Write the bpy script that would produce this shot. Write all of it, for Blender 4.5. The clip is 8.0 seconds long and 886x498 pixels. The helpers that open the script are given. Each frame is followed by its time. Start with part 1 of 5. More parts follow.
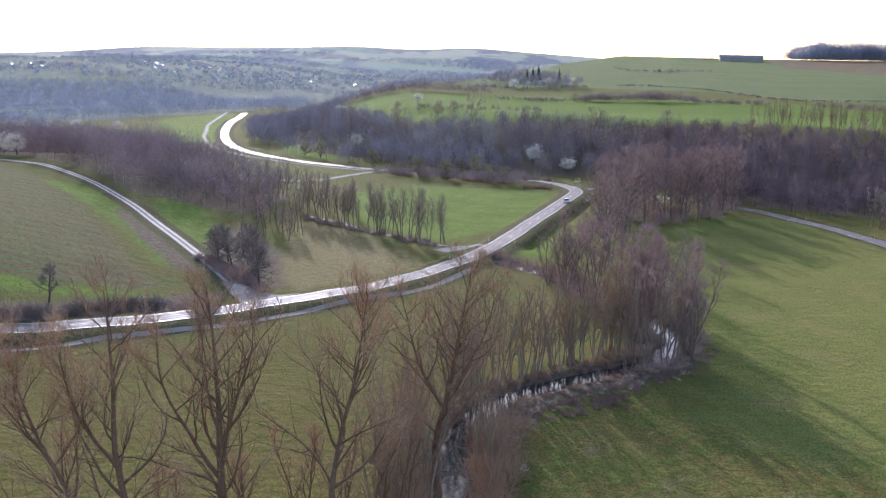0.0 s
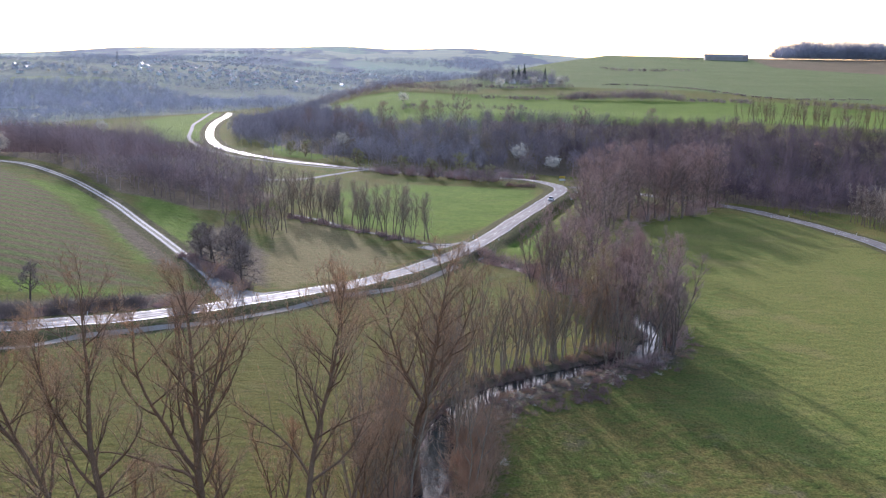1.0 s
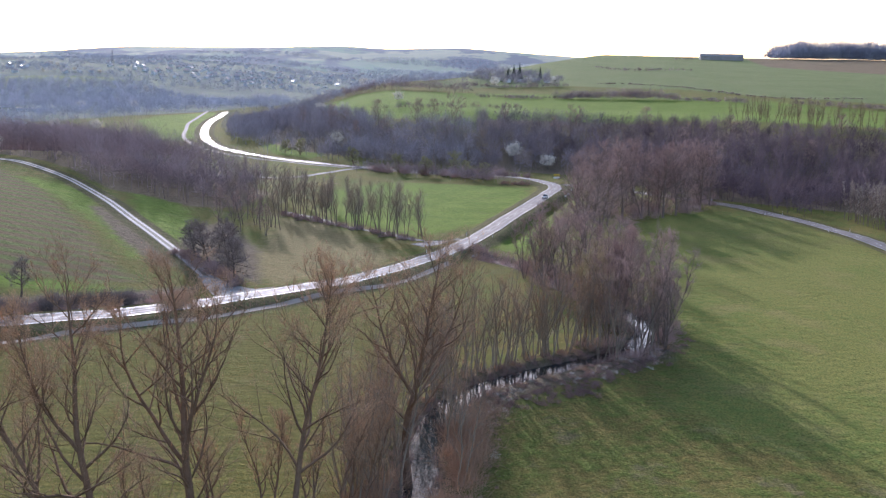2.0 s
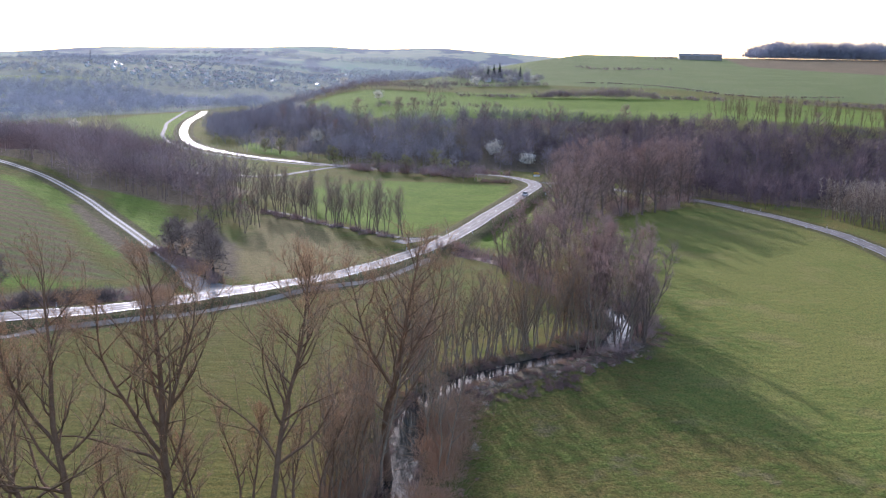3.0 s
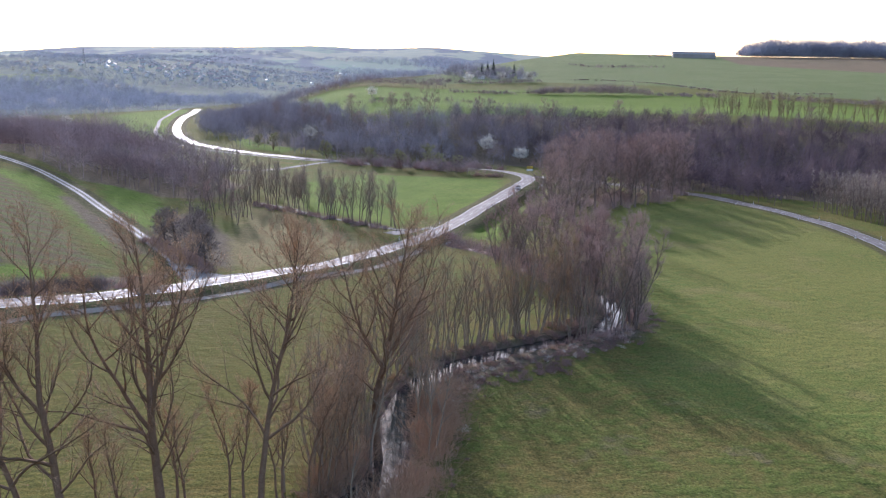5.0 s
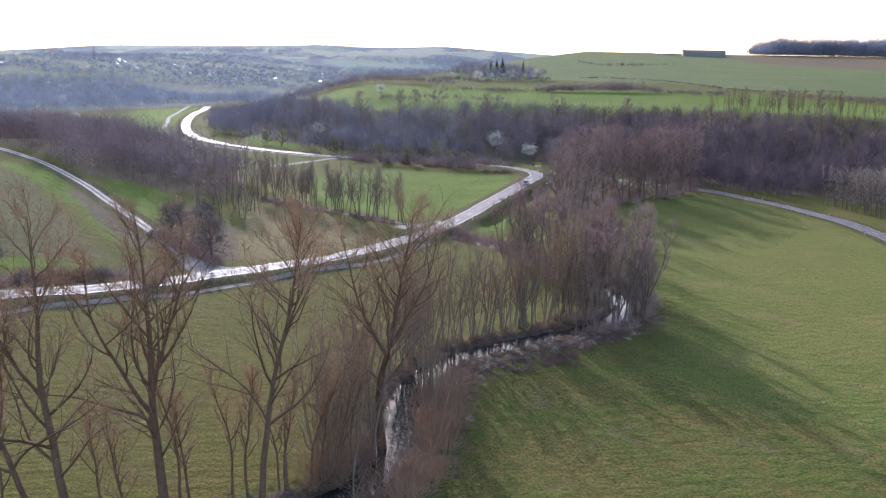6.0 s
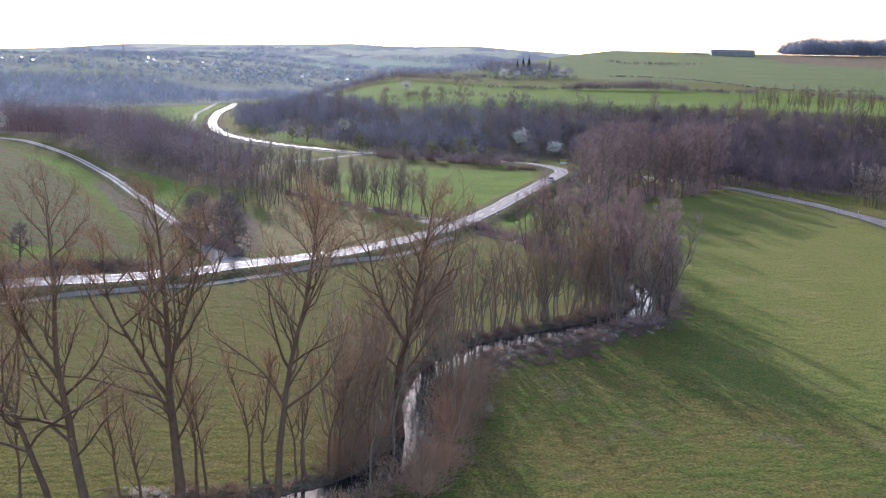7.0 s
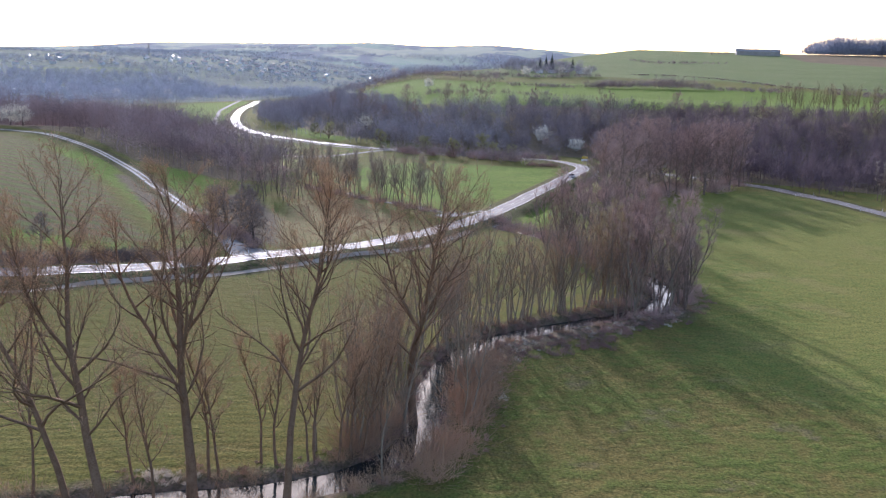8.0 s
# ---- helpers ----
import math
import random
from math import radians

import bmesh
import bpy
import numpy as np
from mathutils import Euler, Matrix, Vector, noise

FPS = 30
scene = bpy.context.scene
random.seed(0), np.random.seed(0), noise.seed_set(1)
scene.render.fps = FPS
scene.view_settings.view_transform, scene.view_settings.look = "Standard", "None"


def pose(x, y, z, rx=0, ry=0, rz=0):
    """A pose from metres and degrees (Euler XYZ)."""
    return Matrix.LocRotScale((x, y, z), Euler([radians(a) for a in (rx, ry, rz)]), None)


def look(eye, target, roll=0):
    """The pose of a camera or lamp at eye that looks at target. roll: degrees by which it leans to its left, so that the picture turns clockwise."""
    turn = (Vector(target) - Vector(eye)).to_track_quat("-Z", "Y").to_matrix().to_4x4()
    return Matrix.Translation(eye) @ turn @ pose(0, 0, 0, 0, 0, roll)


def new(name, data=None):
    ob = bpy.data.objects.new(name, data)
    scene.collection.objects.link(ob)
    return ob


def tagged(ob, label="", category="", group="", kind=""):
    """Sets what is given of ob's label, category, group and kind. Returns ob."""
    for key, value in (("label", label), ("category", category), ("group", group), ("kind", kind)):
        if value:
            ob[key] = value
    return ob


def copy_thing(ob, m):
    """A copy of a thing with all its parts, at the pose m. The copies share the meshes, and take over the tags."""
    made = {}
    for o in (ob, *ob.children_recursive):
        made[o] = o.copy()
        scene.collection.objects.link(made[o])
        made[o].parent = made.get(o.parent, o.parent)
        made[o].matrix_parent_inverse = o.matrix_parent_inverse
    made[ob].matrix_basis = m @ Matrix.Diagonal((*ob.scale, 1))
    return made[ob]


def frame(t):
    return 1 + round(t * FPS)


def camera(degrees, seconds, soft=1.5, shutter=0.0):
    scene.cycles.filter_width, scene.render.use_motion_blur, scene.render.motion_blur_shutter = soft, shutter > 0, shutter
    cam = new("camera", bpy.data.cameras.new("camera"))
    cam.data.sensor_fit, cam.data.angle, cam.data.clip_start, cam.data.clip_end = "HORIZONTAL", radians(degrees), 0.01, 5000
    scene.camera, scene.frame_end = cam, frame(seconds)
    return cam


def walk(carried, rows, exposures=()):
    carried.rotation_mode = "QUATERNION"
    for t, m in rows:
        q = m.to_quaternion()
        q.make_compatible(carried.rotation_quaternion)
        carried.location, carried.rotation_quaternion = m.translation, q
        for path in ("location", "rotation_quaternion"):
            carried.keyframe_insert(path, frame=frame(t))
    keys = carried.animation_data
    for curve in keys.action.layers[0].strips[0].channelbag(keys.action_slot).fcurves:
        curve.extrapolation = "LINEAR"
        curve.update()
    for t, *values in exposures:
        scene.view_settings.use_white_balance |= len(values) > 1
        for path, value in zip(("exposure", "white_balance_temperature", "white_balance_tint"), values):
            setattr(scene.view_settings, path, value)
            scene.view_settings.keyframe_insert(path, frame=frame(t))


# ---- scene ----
cam = camera(49.0, 8.0, soft=1.25)
PATH = [
    (0, (0.017, 0.011, 52.236), (0.019, 98.273, 33.677), 1.15),
    (0.5, (0.688, -0.221, 52.018), (1.510, 98.042, 33.480), 1.10),
    (1, (1.077, -0.205, 51.587), (2.353, 98.056, 33.066), 1.07),
    (2.5, (2.057, -0.346, 50.183), (4.438, 97.904, 31.706), 1.13),
    (3, (2.091, -0.514, 49.707), (5.716, 97.705, 31.271), 1.10),
    (3.5, (2.189, -0.656, 49.160), (6.236, 97.547, 30.727), 1.07),
    (4, (2.373, -0.782, 48.616), (6.534, 97.415, 30.173), 1.06),
    (4.5, (2.478, -0.769, 47.930), (6.728, 97.429, 29.516), 1.06),
    (6, (3.324, -0.388, 45.667), (6.556, 97.830, 27.153), 1.09),
    (6.5, (3.619, 0.037, 44.878), (5.761, 98.275, 26.316), 1.17),
    (7, (3.990, 0.305, 44.038), (4.614, 98.560, 25.450), 1.29),
    (7.5, (4.460, 0.375, 43.306), (3.522, 98.608, 24.613), 1.41),
    (8, (4.974, 0.376, 42.530), (3.316, 98.604, 23.861), 1.48),
]
EXPOSURE, KELVIN, TINT = 1.02, 5720, 24
walk(cam, [(t, look(eye, target, roll)) for t, eye, target, roll in PATH], [(0, EXPOSURE, KELVIN, TINT), (8, EXPOSURE, KELVIN, TINT)])

# ---------------------------------------------------------------- light
SUN_HEIGHT, SUN_TURN = 17.0, -12.5     # degrees over the horizon; degrees east of straight ahead
world = bpy.data.worlds.new("sky")
scene.world = world
world.use_nodes = True
sky = world.node_tree.nodes.new("ShaderNodeTexSky")
sky.sky_type, sky.sun_disc = "NISHITA", False
sky.sun_elevation, sky.sun_rotation = radians(SUN_HEIGHT), radians(SUN_TURN)
sky.air_density, sky.dust_density, sky.ozone_density = 1.0, 1.2, 1.0
back = world.node_tree.nodes["Background"]
back.inputs["Strength"].default_value = 0.15
world.node_tree.links.new(sky.outputs[0], back.inputs["Color"])
lamp = bpy.data.lights.new("sun", "SUN")
lamp.energy, lamp.angle, lamp.color = 3.1, radians(0.5), (1.0, 0.96, 0.90)
sun = new("sun", lamp)
a, e = radians(SUN_TURN), radians(SUN_HEIGHT)
sun.matrix_world = look((math.sin(a) * math.cos(e) * 900, math.cos(a) * math.cos(e) * 900, math.sin(e) * 900), (0, 0, 0))

# ---------------------------------------------------------------- materials
class Nodes:
    """A short way to write a node material."""

    def __init__(self, name):
        self.mat = bpy.data.materials.new(name)
        self.mat.use_nodes = True
        self.tree = self.mat.node_tree
        self.bsdf = self.tree.nodes["Principled BSDF"]
        self.place = self.add("ShaderNodeNewGeometry").outputs["Position"]

    def add(self, kind, **values):
        n = self.tree.nodes.new(kind)
        for key, value in values.items():
            n.inputs[key.replace("_", " ")].default_value = value
        return n

    def link(self, a, b):
        self.tree.links.new(a, b)

    def put(self, socket, value):
        if isinstance(value, (int, float, tuple)):
            socket.default_value = (*value, 1.0) if isinstance(value, tuple) and len(value) == 3 and socket.type == "RGBA" else value
        else:
            self.link(value, socket)

    def noise(self, size, detail=3.0, rough=0.55, coords=None):
        n = self.add("ShaderNodeTexNoise", Scale=1.0 / size, Detail=detail, Roughness=rough)
        self.link(coords or self.place, n.inputs["Vector"])
        return n.outputs["Fac"]

    def turned(self, degrees, scale=(1, 1, 1)):
        n = self.add("ShaderNodeMapping")
        n.inputs["Rotation"].default_value = (0, 0, radians(degrees))
        n.inputs["Scale"].default_value = scale
        self.link(self.place, n.inputs["Vector"])
        return n.outputs[0]

    def ramp(self, value, low, high, a=0.0, b=1.0):
        n = self.add("ShaderNodeMapRange")
        n.interpolation_type = "SMOOTHSTEP"
        for key, v in (("From Min", low), ("From Max", high), ("To Min", a), ("To Max", b)):
            n.inputs[key].default_value = v
        self.put(n.inputs["Value"], value)
        return n.outputs[0]

    def math(self, what, a, b):
        n = self.add("ShaderNodeMath")
        n.operation = what
        self.put(n.inputs[0], a)
        self.put(n.inputs[1], b)
        return n.outputs[0]

    def mix(self, factor, a, b):
        n = self.add("ShaderNodeMix")
        n.data_type = "RGBA"
        self.put(n.inputs[0], factor)
        self.put(n.inputs[6], a)
        self.put(n.inputs[7], b)
        return n.outputs[2]

    def field(self, name):
        n = self.add("ShaderNodeAttribute")
        n.attribute_name = name
        return n.outputs["Fac"]

    def bump(self, height, depth, strength=1.0):
        n = self.add("ShaderNodeBump", Distance=depth, Strength=strength)
        self.link(height, n.inputs["Height"])
        self.link(n.outputs[0], self.bsdf.inputs["Normal"])

    def done(self, colour, rough=0.8, metal=0.0, spec=0.5):
        self.put(self.bsdf.inputs["Base Color"], colour)
        self.put(self.bsdf.inputs["Roughness"], rough)
        self.put(self.bsdf.inputs["Metallic"], metal)
        self.put(self.bsdf.inputs["Specular IOR Level"], spec)
        return self.mat


def plain(name, dark, light, size=0.4, rough=0.7, metal=0.0, spec=0.4, depth=0.0):
    """A worn surface: two tones in two sizes of spots."""
    m = Nodes(name)
    f = m.math("ADD", m.math("MULTIPLY", m.noise(size), 0.6), m.math("MULTIPLY", m.noise(size * 7), 0.4))
    if depth:
        m.bump(m.noise(size * 0.5), depth)
    return m.done(m.mix(m.ramp(f, 0.32, 0.68), dark, light), rough, metal, spec)


def by_piece(name, dark, light, rough=0.95, spec=0.05):
    """Twigs, buds and blossoms: every piece its own tone, every tree its own cast."""
    m = Nodes(name)
    g = m.add("ShaderNodeNewGeometry").outputs["Random Per Island"]
    o = m.add("ShaderNodeObjectInfo").outputs["Random"]
    stand = m.ramp(m.noise(7.0, 2), 0.35, 0.65)
    f = m.math("ADD", m.math("MULTIPLY", g, 0.35), m.math("ADD", m.math("MULTIPLY", o, 0.25), m.math("MULTIPLY", stand, 0.4)))
    return m.done(m.mix(f, tuple(0.8 * v for v in dark), tuple(1.1 * v for v in light)), rough, 0.0, spec)


def by_stand(name, dark, light, rough=0.95, spec=0.05):
    """A wood's twigs: every tree of the stand its own tone, every twig a little off it."""
    m = Nodes(name)
    g = m.add("ShaderNodeNewGeometry").outputs["Random Per Island"]
    f = m.math("ADD", m.math("MULTIPLY", g, 0.25), m.math("MULTIPLY", m.field("tone"), 0.75))
    return m.done(m.mix(f, tuple(0.72 * v for v in dark), tuple(1.15 * v for v in light)), rough, 0.0, spec)


def ground_material():
    m = Nodes("meadow_ground")
    fine, tuft, patch, wide = m.noise(0.35, 4), m.noise(2.2, 4), m.noise(14, 4), m.noise(70, 3)
    # grass: olive and fresh green in tufts and wide patches
    grass = m.mix(m.ramp(m.math("ADD", m.math("MULTIPLY", tuft, 0.5), m.math("MULTIPLY", patch, 0.5)), 0.38, 0.62), (0.172, 0.130, 0.040), (0.108, 0.132, 0.028))
    grass = m.mix(m.ramp(m.noise(9, 5, 0.65), 0.56, 0.7), grass, (0.180, 0.140, 0.070))
    rows = m.add("ShaderNodeTexWave", Scale=0.21, Distortion=2.5, Detail=2.0, Detail_Scale=0.6)
    rows.wave_type, rows.bands_direction = "BANDS", "Y"
    m.link(m.turned(-10), rows.inputs["Vector"])
    mown = m.field("mown")
    grass = m.mix(m.math("MULTIPLY", m.ramp(mown, -3, 3), m.ramp(patch, 0.3, 0.7, 0.25, 0.65)), grass, (0.182, 0.134, 0.035))
    grass = m.mix(m.math("MULTIPLY", m.math("MULTIPLY", rows.outputs["Fac"], 0.42), m.ramp(mown, -3, 3)), grass, (0.064, 0.074, 0.018))

    def lay(under, name, over, soft=1.5, wobble=6.0, size=4.0):
        edge = m.math("ADD", m.field(name), m.math("MULTIPLY", m.math("SUBTRACT", m.noise(size, 4), 0.5), wobble))
        return m.mix(m.ramp(edge, -soft, soft), under, over)

    sun_grass = m.mix(m.ramp(tuft, 0.35, 0.65), (0.192, 0.190, 0.046), (0.136, 0.174, 0.038))
    sun_grass = m.mix(m.ramp(patch, 0.5, 0.7), sun_grass, (0.236, 0.200, 0.070))
    sun_grass = m.mix(m.ramp(wide, 0.42, 0.60, 0.0, 0.55), sun_grass, (0.236, 0.214, 0.058))
    c = lay(grass, "pasture", sun_grass, 6.0, 14.0, 9.0)
    lush = m.mix(m.ramp(m.math("ADD", m.math("MULTIPLY", patch, 0.5), m.math("MULTIPLY", tuft, 0.5)), 0.4, 0.6), (0.120, 0.188, 0.026), (0.174, 0.240, 0.038))
    lush = m.mix(m.ramp(m.noise(5, 5, 0.65, m.turned(28, (0.25, 1, 1))), 0.52, 0.66, 0.0, 0.35), lush, (0.190, 0.190, 0.055))
    c = lay(c, "lush", lush, 3.5, 10.0, 5.0)
    wheat = m.mix(m.ramp(m.noise(40, 4), 0.35, 0.65), (0.158, 0.192, 0.078), (0.190, 0.212, 0.094))
    c = lay(c, "wheat", wheat, 3.0)
    dry = m.mix(m.ramp(tuft, 0.35, 0.65), (0.300, 0.222, 0.108), (0.238, 0.192, 0.086))
    c = lay(c, "dry", dry, 4.0, 12.0, 5.0)
    drill = m.add("ShaderNodeTexWave", Scale=0.055, Distortion=0.9, Detail=3.0, Detail_Scale=1.0)
    drill.wave_type, drill.bands_direction = "BANDS", "Y"
    m.link(m.turned(2), drill.inputs["Vector"])
    f = m.ramp(m.math("ADD", m.math("MULTIPLY", drill.outputs["Fac"], 0.75), m.math("MULTIPLY", m.noise(17, 5, 0.6), 0.9)), 0.62, 1.20)
    soil = m.mix(f, (0.172, 0.116, 0.072), (0.142, 0.166, 0.055))
    c = lay(c, "soil", soil, 3.0, 9.0, 6.0)
    earth = m.mix(m.ramp(m.noise(25), 0.35, 0.65), (0.240, 0.155, 0.110), (0.200, 0.135, 0.100))
    c = lay(c, "earth", earth, 4.0)
    litter = m.mix(m.ramp(m.noise(1.4, 4), 0.35, 0.65), (0.140, 0.098, 0.074), (0.215, 0.158, 0.118))
    c = lay(c, "litter", litter, 2.0, 5.0, 3.0)
    # far land: distance haze is painted in as a pale blue-grey
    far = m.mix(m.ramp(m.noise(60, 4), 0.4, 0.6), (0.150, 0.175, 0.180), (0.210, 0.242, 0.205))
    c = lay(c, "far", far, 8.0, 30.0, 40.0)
    c = lay(c, "orchard_field", m.mix(m.ramp(m.noise(30), 0.35, 0.65), (0.185, 0.235, 0.110), (0.225, 0.250, 0.150)), 8.0, 30.0, 40.0)
    verge = m.mix(m.ramp(m.noise(0.9, 4), 0.4, 0.62), (0.075, 0.078, 0.028), (0.135, 0.098, 0.062))
    c = lay(c, "verge", verge, 0.8, 1.6, 1.5)
    c = m.mix(m.ramp(fine, 0.30, 0.62, 0.5, 0.0), c, (0.030, 0.036, 0.012))
    tussock = m.noise(0.48, 4, 0.6, m.turned(-10, (1.5, 0.65, 1)))
    c = m.mix(m.ramp(tussock, 0.34, 0.50, 0.55, 0.0), c, (0.040, 0.046, 0.016))
    c = m.mix(m.ramp(tussock, 0.54, 0.72, 0.0, 0.4), c, (0.235, 0.215, 0.085))
    m.bump(m.math("ADD", m.math("MULTIPLY", fine, 0.35), tuft), 0.6, 0.9)
    m.bsdf.inputs["Sheen Weight"].default_value = 0.03
    m.bsdf.inputs["Sheen Roughness"].default_value = 0.5
    m.bsdf.inputs["Sheen Tint"].default_value = (0.85, 1.0, 0.30, 1.0)
    return m.done(c, 1.0, 0.0, 0.02)


def asphalt_material(name, dark, light, rough, tracks=0.0, spec=0.35):
    """Asphalt with patches; its wheel tracks are worn smooth."""
    m = Nodes(name)
    f = m.math("ADD", m.math("MULTIPLY", m.noise(0.25, 4), 0.4), m.math("MULTIPLY", m.noise(4.0, 4), 0.6))
    m.bump(m.noise(0.06, 2), 0.004, 0.5)
    r = m.ramp(m.noise(2.5, 5, 0.65), 0.3, 0.7, rough - 0.10, rough + 0.10)
    if tracks:
        lane = m.math("ABSOLUTE", m.math("SUBTRACT", m.math("ABSOLUTE", m.field("across"), 0), 0.5), 0)
        r = m.math("ADD", r, m.math("MULTIPLY", m.ramp(m.math("ABSOLUTE", m.math("SUBTRACT", lane, 0.25), 0), 0.0, 0.2), tracks))
    return m.done(m.mix(m.ramp(f, 0.35, 0.65), dark, light), r, 0.0, spec)


def water_material():
    m = Nodes("stream_water")
    m.bump(m.noise(0.7, 3), 0.03, 0.35)
    m.bsdf.inputs["IOR"].default_value = 1.33
    return m.done((0.018, 0.026, 0.026), 0.03, 0.0, 0.5)


def distance_material():
    """Far hills: parcels of green and stubble, dark woods in bands, with haze put into the colours."""
    m = Nodes("hazy_distance")
    cells = m.add("ShaderNodeTexVoronoi", Scale=1 / 240)
    m.link(m.turned(14, (1, 0.42, 1)), cells.inputs["Vector"])
    pick = m.add("ShaderNodeSeparateColor")
    m.link(cells.outputs["Color"], pick.inputs[0])
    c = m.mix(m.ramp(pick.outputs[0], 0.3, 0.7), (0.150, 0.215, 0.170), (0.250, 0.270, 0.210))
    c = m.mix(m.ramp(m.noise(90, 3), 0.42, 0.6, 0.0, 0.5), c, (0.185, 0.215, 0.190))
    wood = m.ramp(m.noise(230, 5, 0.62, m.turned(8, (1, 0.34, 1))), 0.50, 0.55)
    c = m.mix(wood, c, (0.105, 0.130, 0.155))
    # the hills glow faintly by themselves, in place of lit haze
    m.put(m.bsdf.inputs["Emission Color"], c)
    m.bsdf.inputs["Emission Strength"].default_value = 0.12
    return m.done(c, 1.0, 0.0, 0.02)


GROUND = ground_material()
ROAD_TOP = asphalt_material("worn_asphalt", (0.095, 0.082, 0.074), (0.138, 0.120, 0.106), 0.62, 0.32)
PATHWAY = asphalt_material("pale_path_asphalt", (0.27, 0.225, 0.17), (0.38, 0.32, 0.25), 0.90, 0.0, 0.12)
LANE = plain("pale_lane_concrete", (0.34, 0.315, 0.275), (0.47, 0.44, 0.39), 0.5, 0.85, 0, 0.15, 0.01)
GRAVEL = plain("grey_gravel", (0.17, 0.155, 0.135), (0.28, 0.26, 0.23), 0.3, 0.9, 0, 0.12, 0.02)
PAINT = plain("white_road_paint", (0.32, 0.32, 0.31), (0.50, 0.50, 0.48), 0.15, 0.5)
WATER = water_material()
FAR = distance_material()
BARK = plain("grey_brown_bark", (0.129, 0.080, 0.050), (0.226, 0.148, 0.100), 0.12, 0.95, 0, 0.06, 0.02)
BARK_PALE = plain("pale_grey_brown_bark", (0.134, 0.097, 0.079), (0.252, 0.191, 0.158), 0.12, 0.95, 0, 0.06, 0.02)
BARK_ALDER = plain("brown_alder_bark", (0.184, 0.145, 0.105), (0.309, 0.254, 0.189), 0.12, 0.95, 0, 0.06, 0.02)
BARK_DARK = plain("dark_bark", (0.070, 0.056, 0.048), (0.150, 0.120, 0.100), 0.12, 0.95, 0, 0.06, 0.02)
TWIG = by_piece("brown_twigs", (0.330, 0.214, 0.128), (0.555, 0.375, 0.235))
TWIG_ALDER = by_piece("violet_brown_twigs", (0.279, 0.191, 0.161), (0.504, 0.349, 0.299))
TWIG_WILLOW = by_piece("ochre_willow_twigs", (0.288, 0.222, 0.129), (0.489, 0.395, 0.237))
TWIG_BANK = by_piece("brown_bank_twigs", (0.283, 0.175, 0.110), (0.490, 0.316, 0.200))
TWIG_ROW = by_piece("grey_ochre_row_twigs", (0.276, 0.209, 0.149), (0.471, 0.366, 0.276))
TWIG_DARK = by_piece("dark_thorn_twigs", (0.180, 0.140, 0.120), (0.320, 0.250, 0.215))
BUD = by_piece("russet_buds", (0.440, 0.238, 0.138), (0.650, 0.390, 0.230))
BLOSSOM = by_piece("white_blossom", (0.800, 0.700, 0.560), (0.950, 0.880, 0.740), 0.7)
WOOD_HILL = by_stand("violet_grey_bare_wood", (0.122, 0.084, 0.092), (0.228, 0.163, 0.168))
# bend and spur: paler steps of the hill wood, haze put into the colour
WOOD_BEND_HAZED = by_stand("half_hazed_bend_wood", (0.180, 0.144, 0.152), (0.336, 0.276, 0.278))
WOOD_SPUR_HAZED = by_stand("hazed_spur_wood", (0.238, 0.205, 0.212), (0.443, 0.388, 0.387))
TWIG_PALE = by_piece("pale_plantation_twigs", (0.340, 0.265, 0.205), (0.540, 0.440, 0.350))
# far and middle woods: distance haze is put into the pale twig colour
WOOD_FAR_HAZED = by_stand("far_hazed_bare_wood", (0.345, 0.335, 0.363), (0.547, 0.530, 0.550))
WOOD_MIDDLE_HAZED = by_stand("hazed_middle_wood", (0.346, 0.332, 0.366), (0.576, 0.552, 0.592))
PALE_REED = by_piece("bleached_reeds", (0.520, 0.440, 0.340), (0.720, 0.630, 0.500))
WOOD_VALLEY = by_stand("violet_brown_valley_wood", (0.240, 0.174, 0.164), (0.442, 0.329, 0.306))
# skyline wood: its blue-grey has the haze painted in too
WOOD_SKYLINE_HAZED = by_stand("hazed_skyline_wood", (0.276, 0.282, 0.324), (0.396, 0.396, 0.444))
WOOD_GREEN = by_piece("first_green_leaves", (0.290, 0.265, 0.125), (0.450, 0.410, 0.220))
REED = by_piece("dry_reeds", (0.270, 0.165, 0.125), (0.450, 0.300, 0.225))
BRAMBLE = by_piece("red_brown_brambles", (0.200, 0.122, 0.100), (0.360, 0.235, 0.195))
CONIFER = by_piece("dark_spruce", (0.018, 0.030, 0.020), (0.040, 0.060, 0.034))
STEEL = plain("dark_rail_steel", (0.05, 0.05, 0.05), (0.10, 0.10, 0.10), 0.2, 0.5, 0.3)
CONCRETE = plain("weathered_concrete", (0.26, 0.25, 0.23), (0.40, 0.39, 0.36), 0.3, 0.85)
WHITE = plain("white_plastic", (0.70, 0.70, 0.70), (0.82, 0.82, 0.82), 0.3, 0.5)
BLACK = plain("black_rubber", (0.018, 0.018, 0.018), (0.035, 0.035, 0.035), 0.1, 0.8)
YELLOW = plain("yellow_sign_sheet", (0.70, 0.46, 0.03), (0.80, 0.54, 0.05), 0.4, 0.5)
CAR_PAINT = plain("silver_car_paint", (0.800, 0.800, 0.800), (0.880, 0.880, 0.880), 0.5, 0.25, 0.3, 0.6)
GLASS = plain("dark_window_glass", (0.012, 0.014, 0.016), (0.022, 0.024, 0.027), 0.5, 0.06, 0.0, 0.6)
PLASTER = by_piece("house_plaster", (0.700, 0.680, 0.640), (0.860, 0.850, 0.820), 0.9)
TILES = by_piece("roof_tiles", (0.300, 0.210, 0.180), (0.460, 0.360, 0.320), 0.45, 0.4)
SHEET = plain("pale_roof_sheet", (0.300, 0.310, 0.320), (0.440, 0.450, 0.460), 3.0, 0.8, 0.0, 0.2)
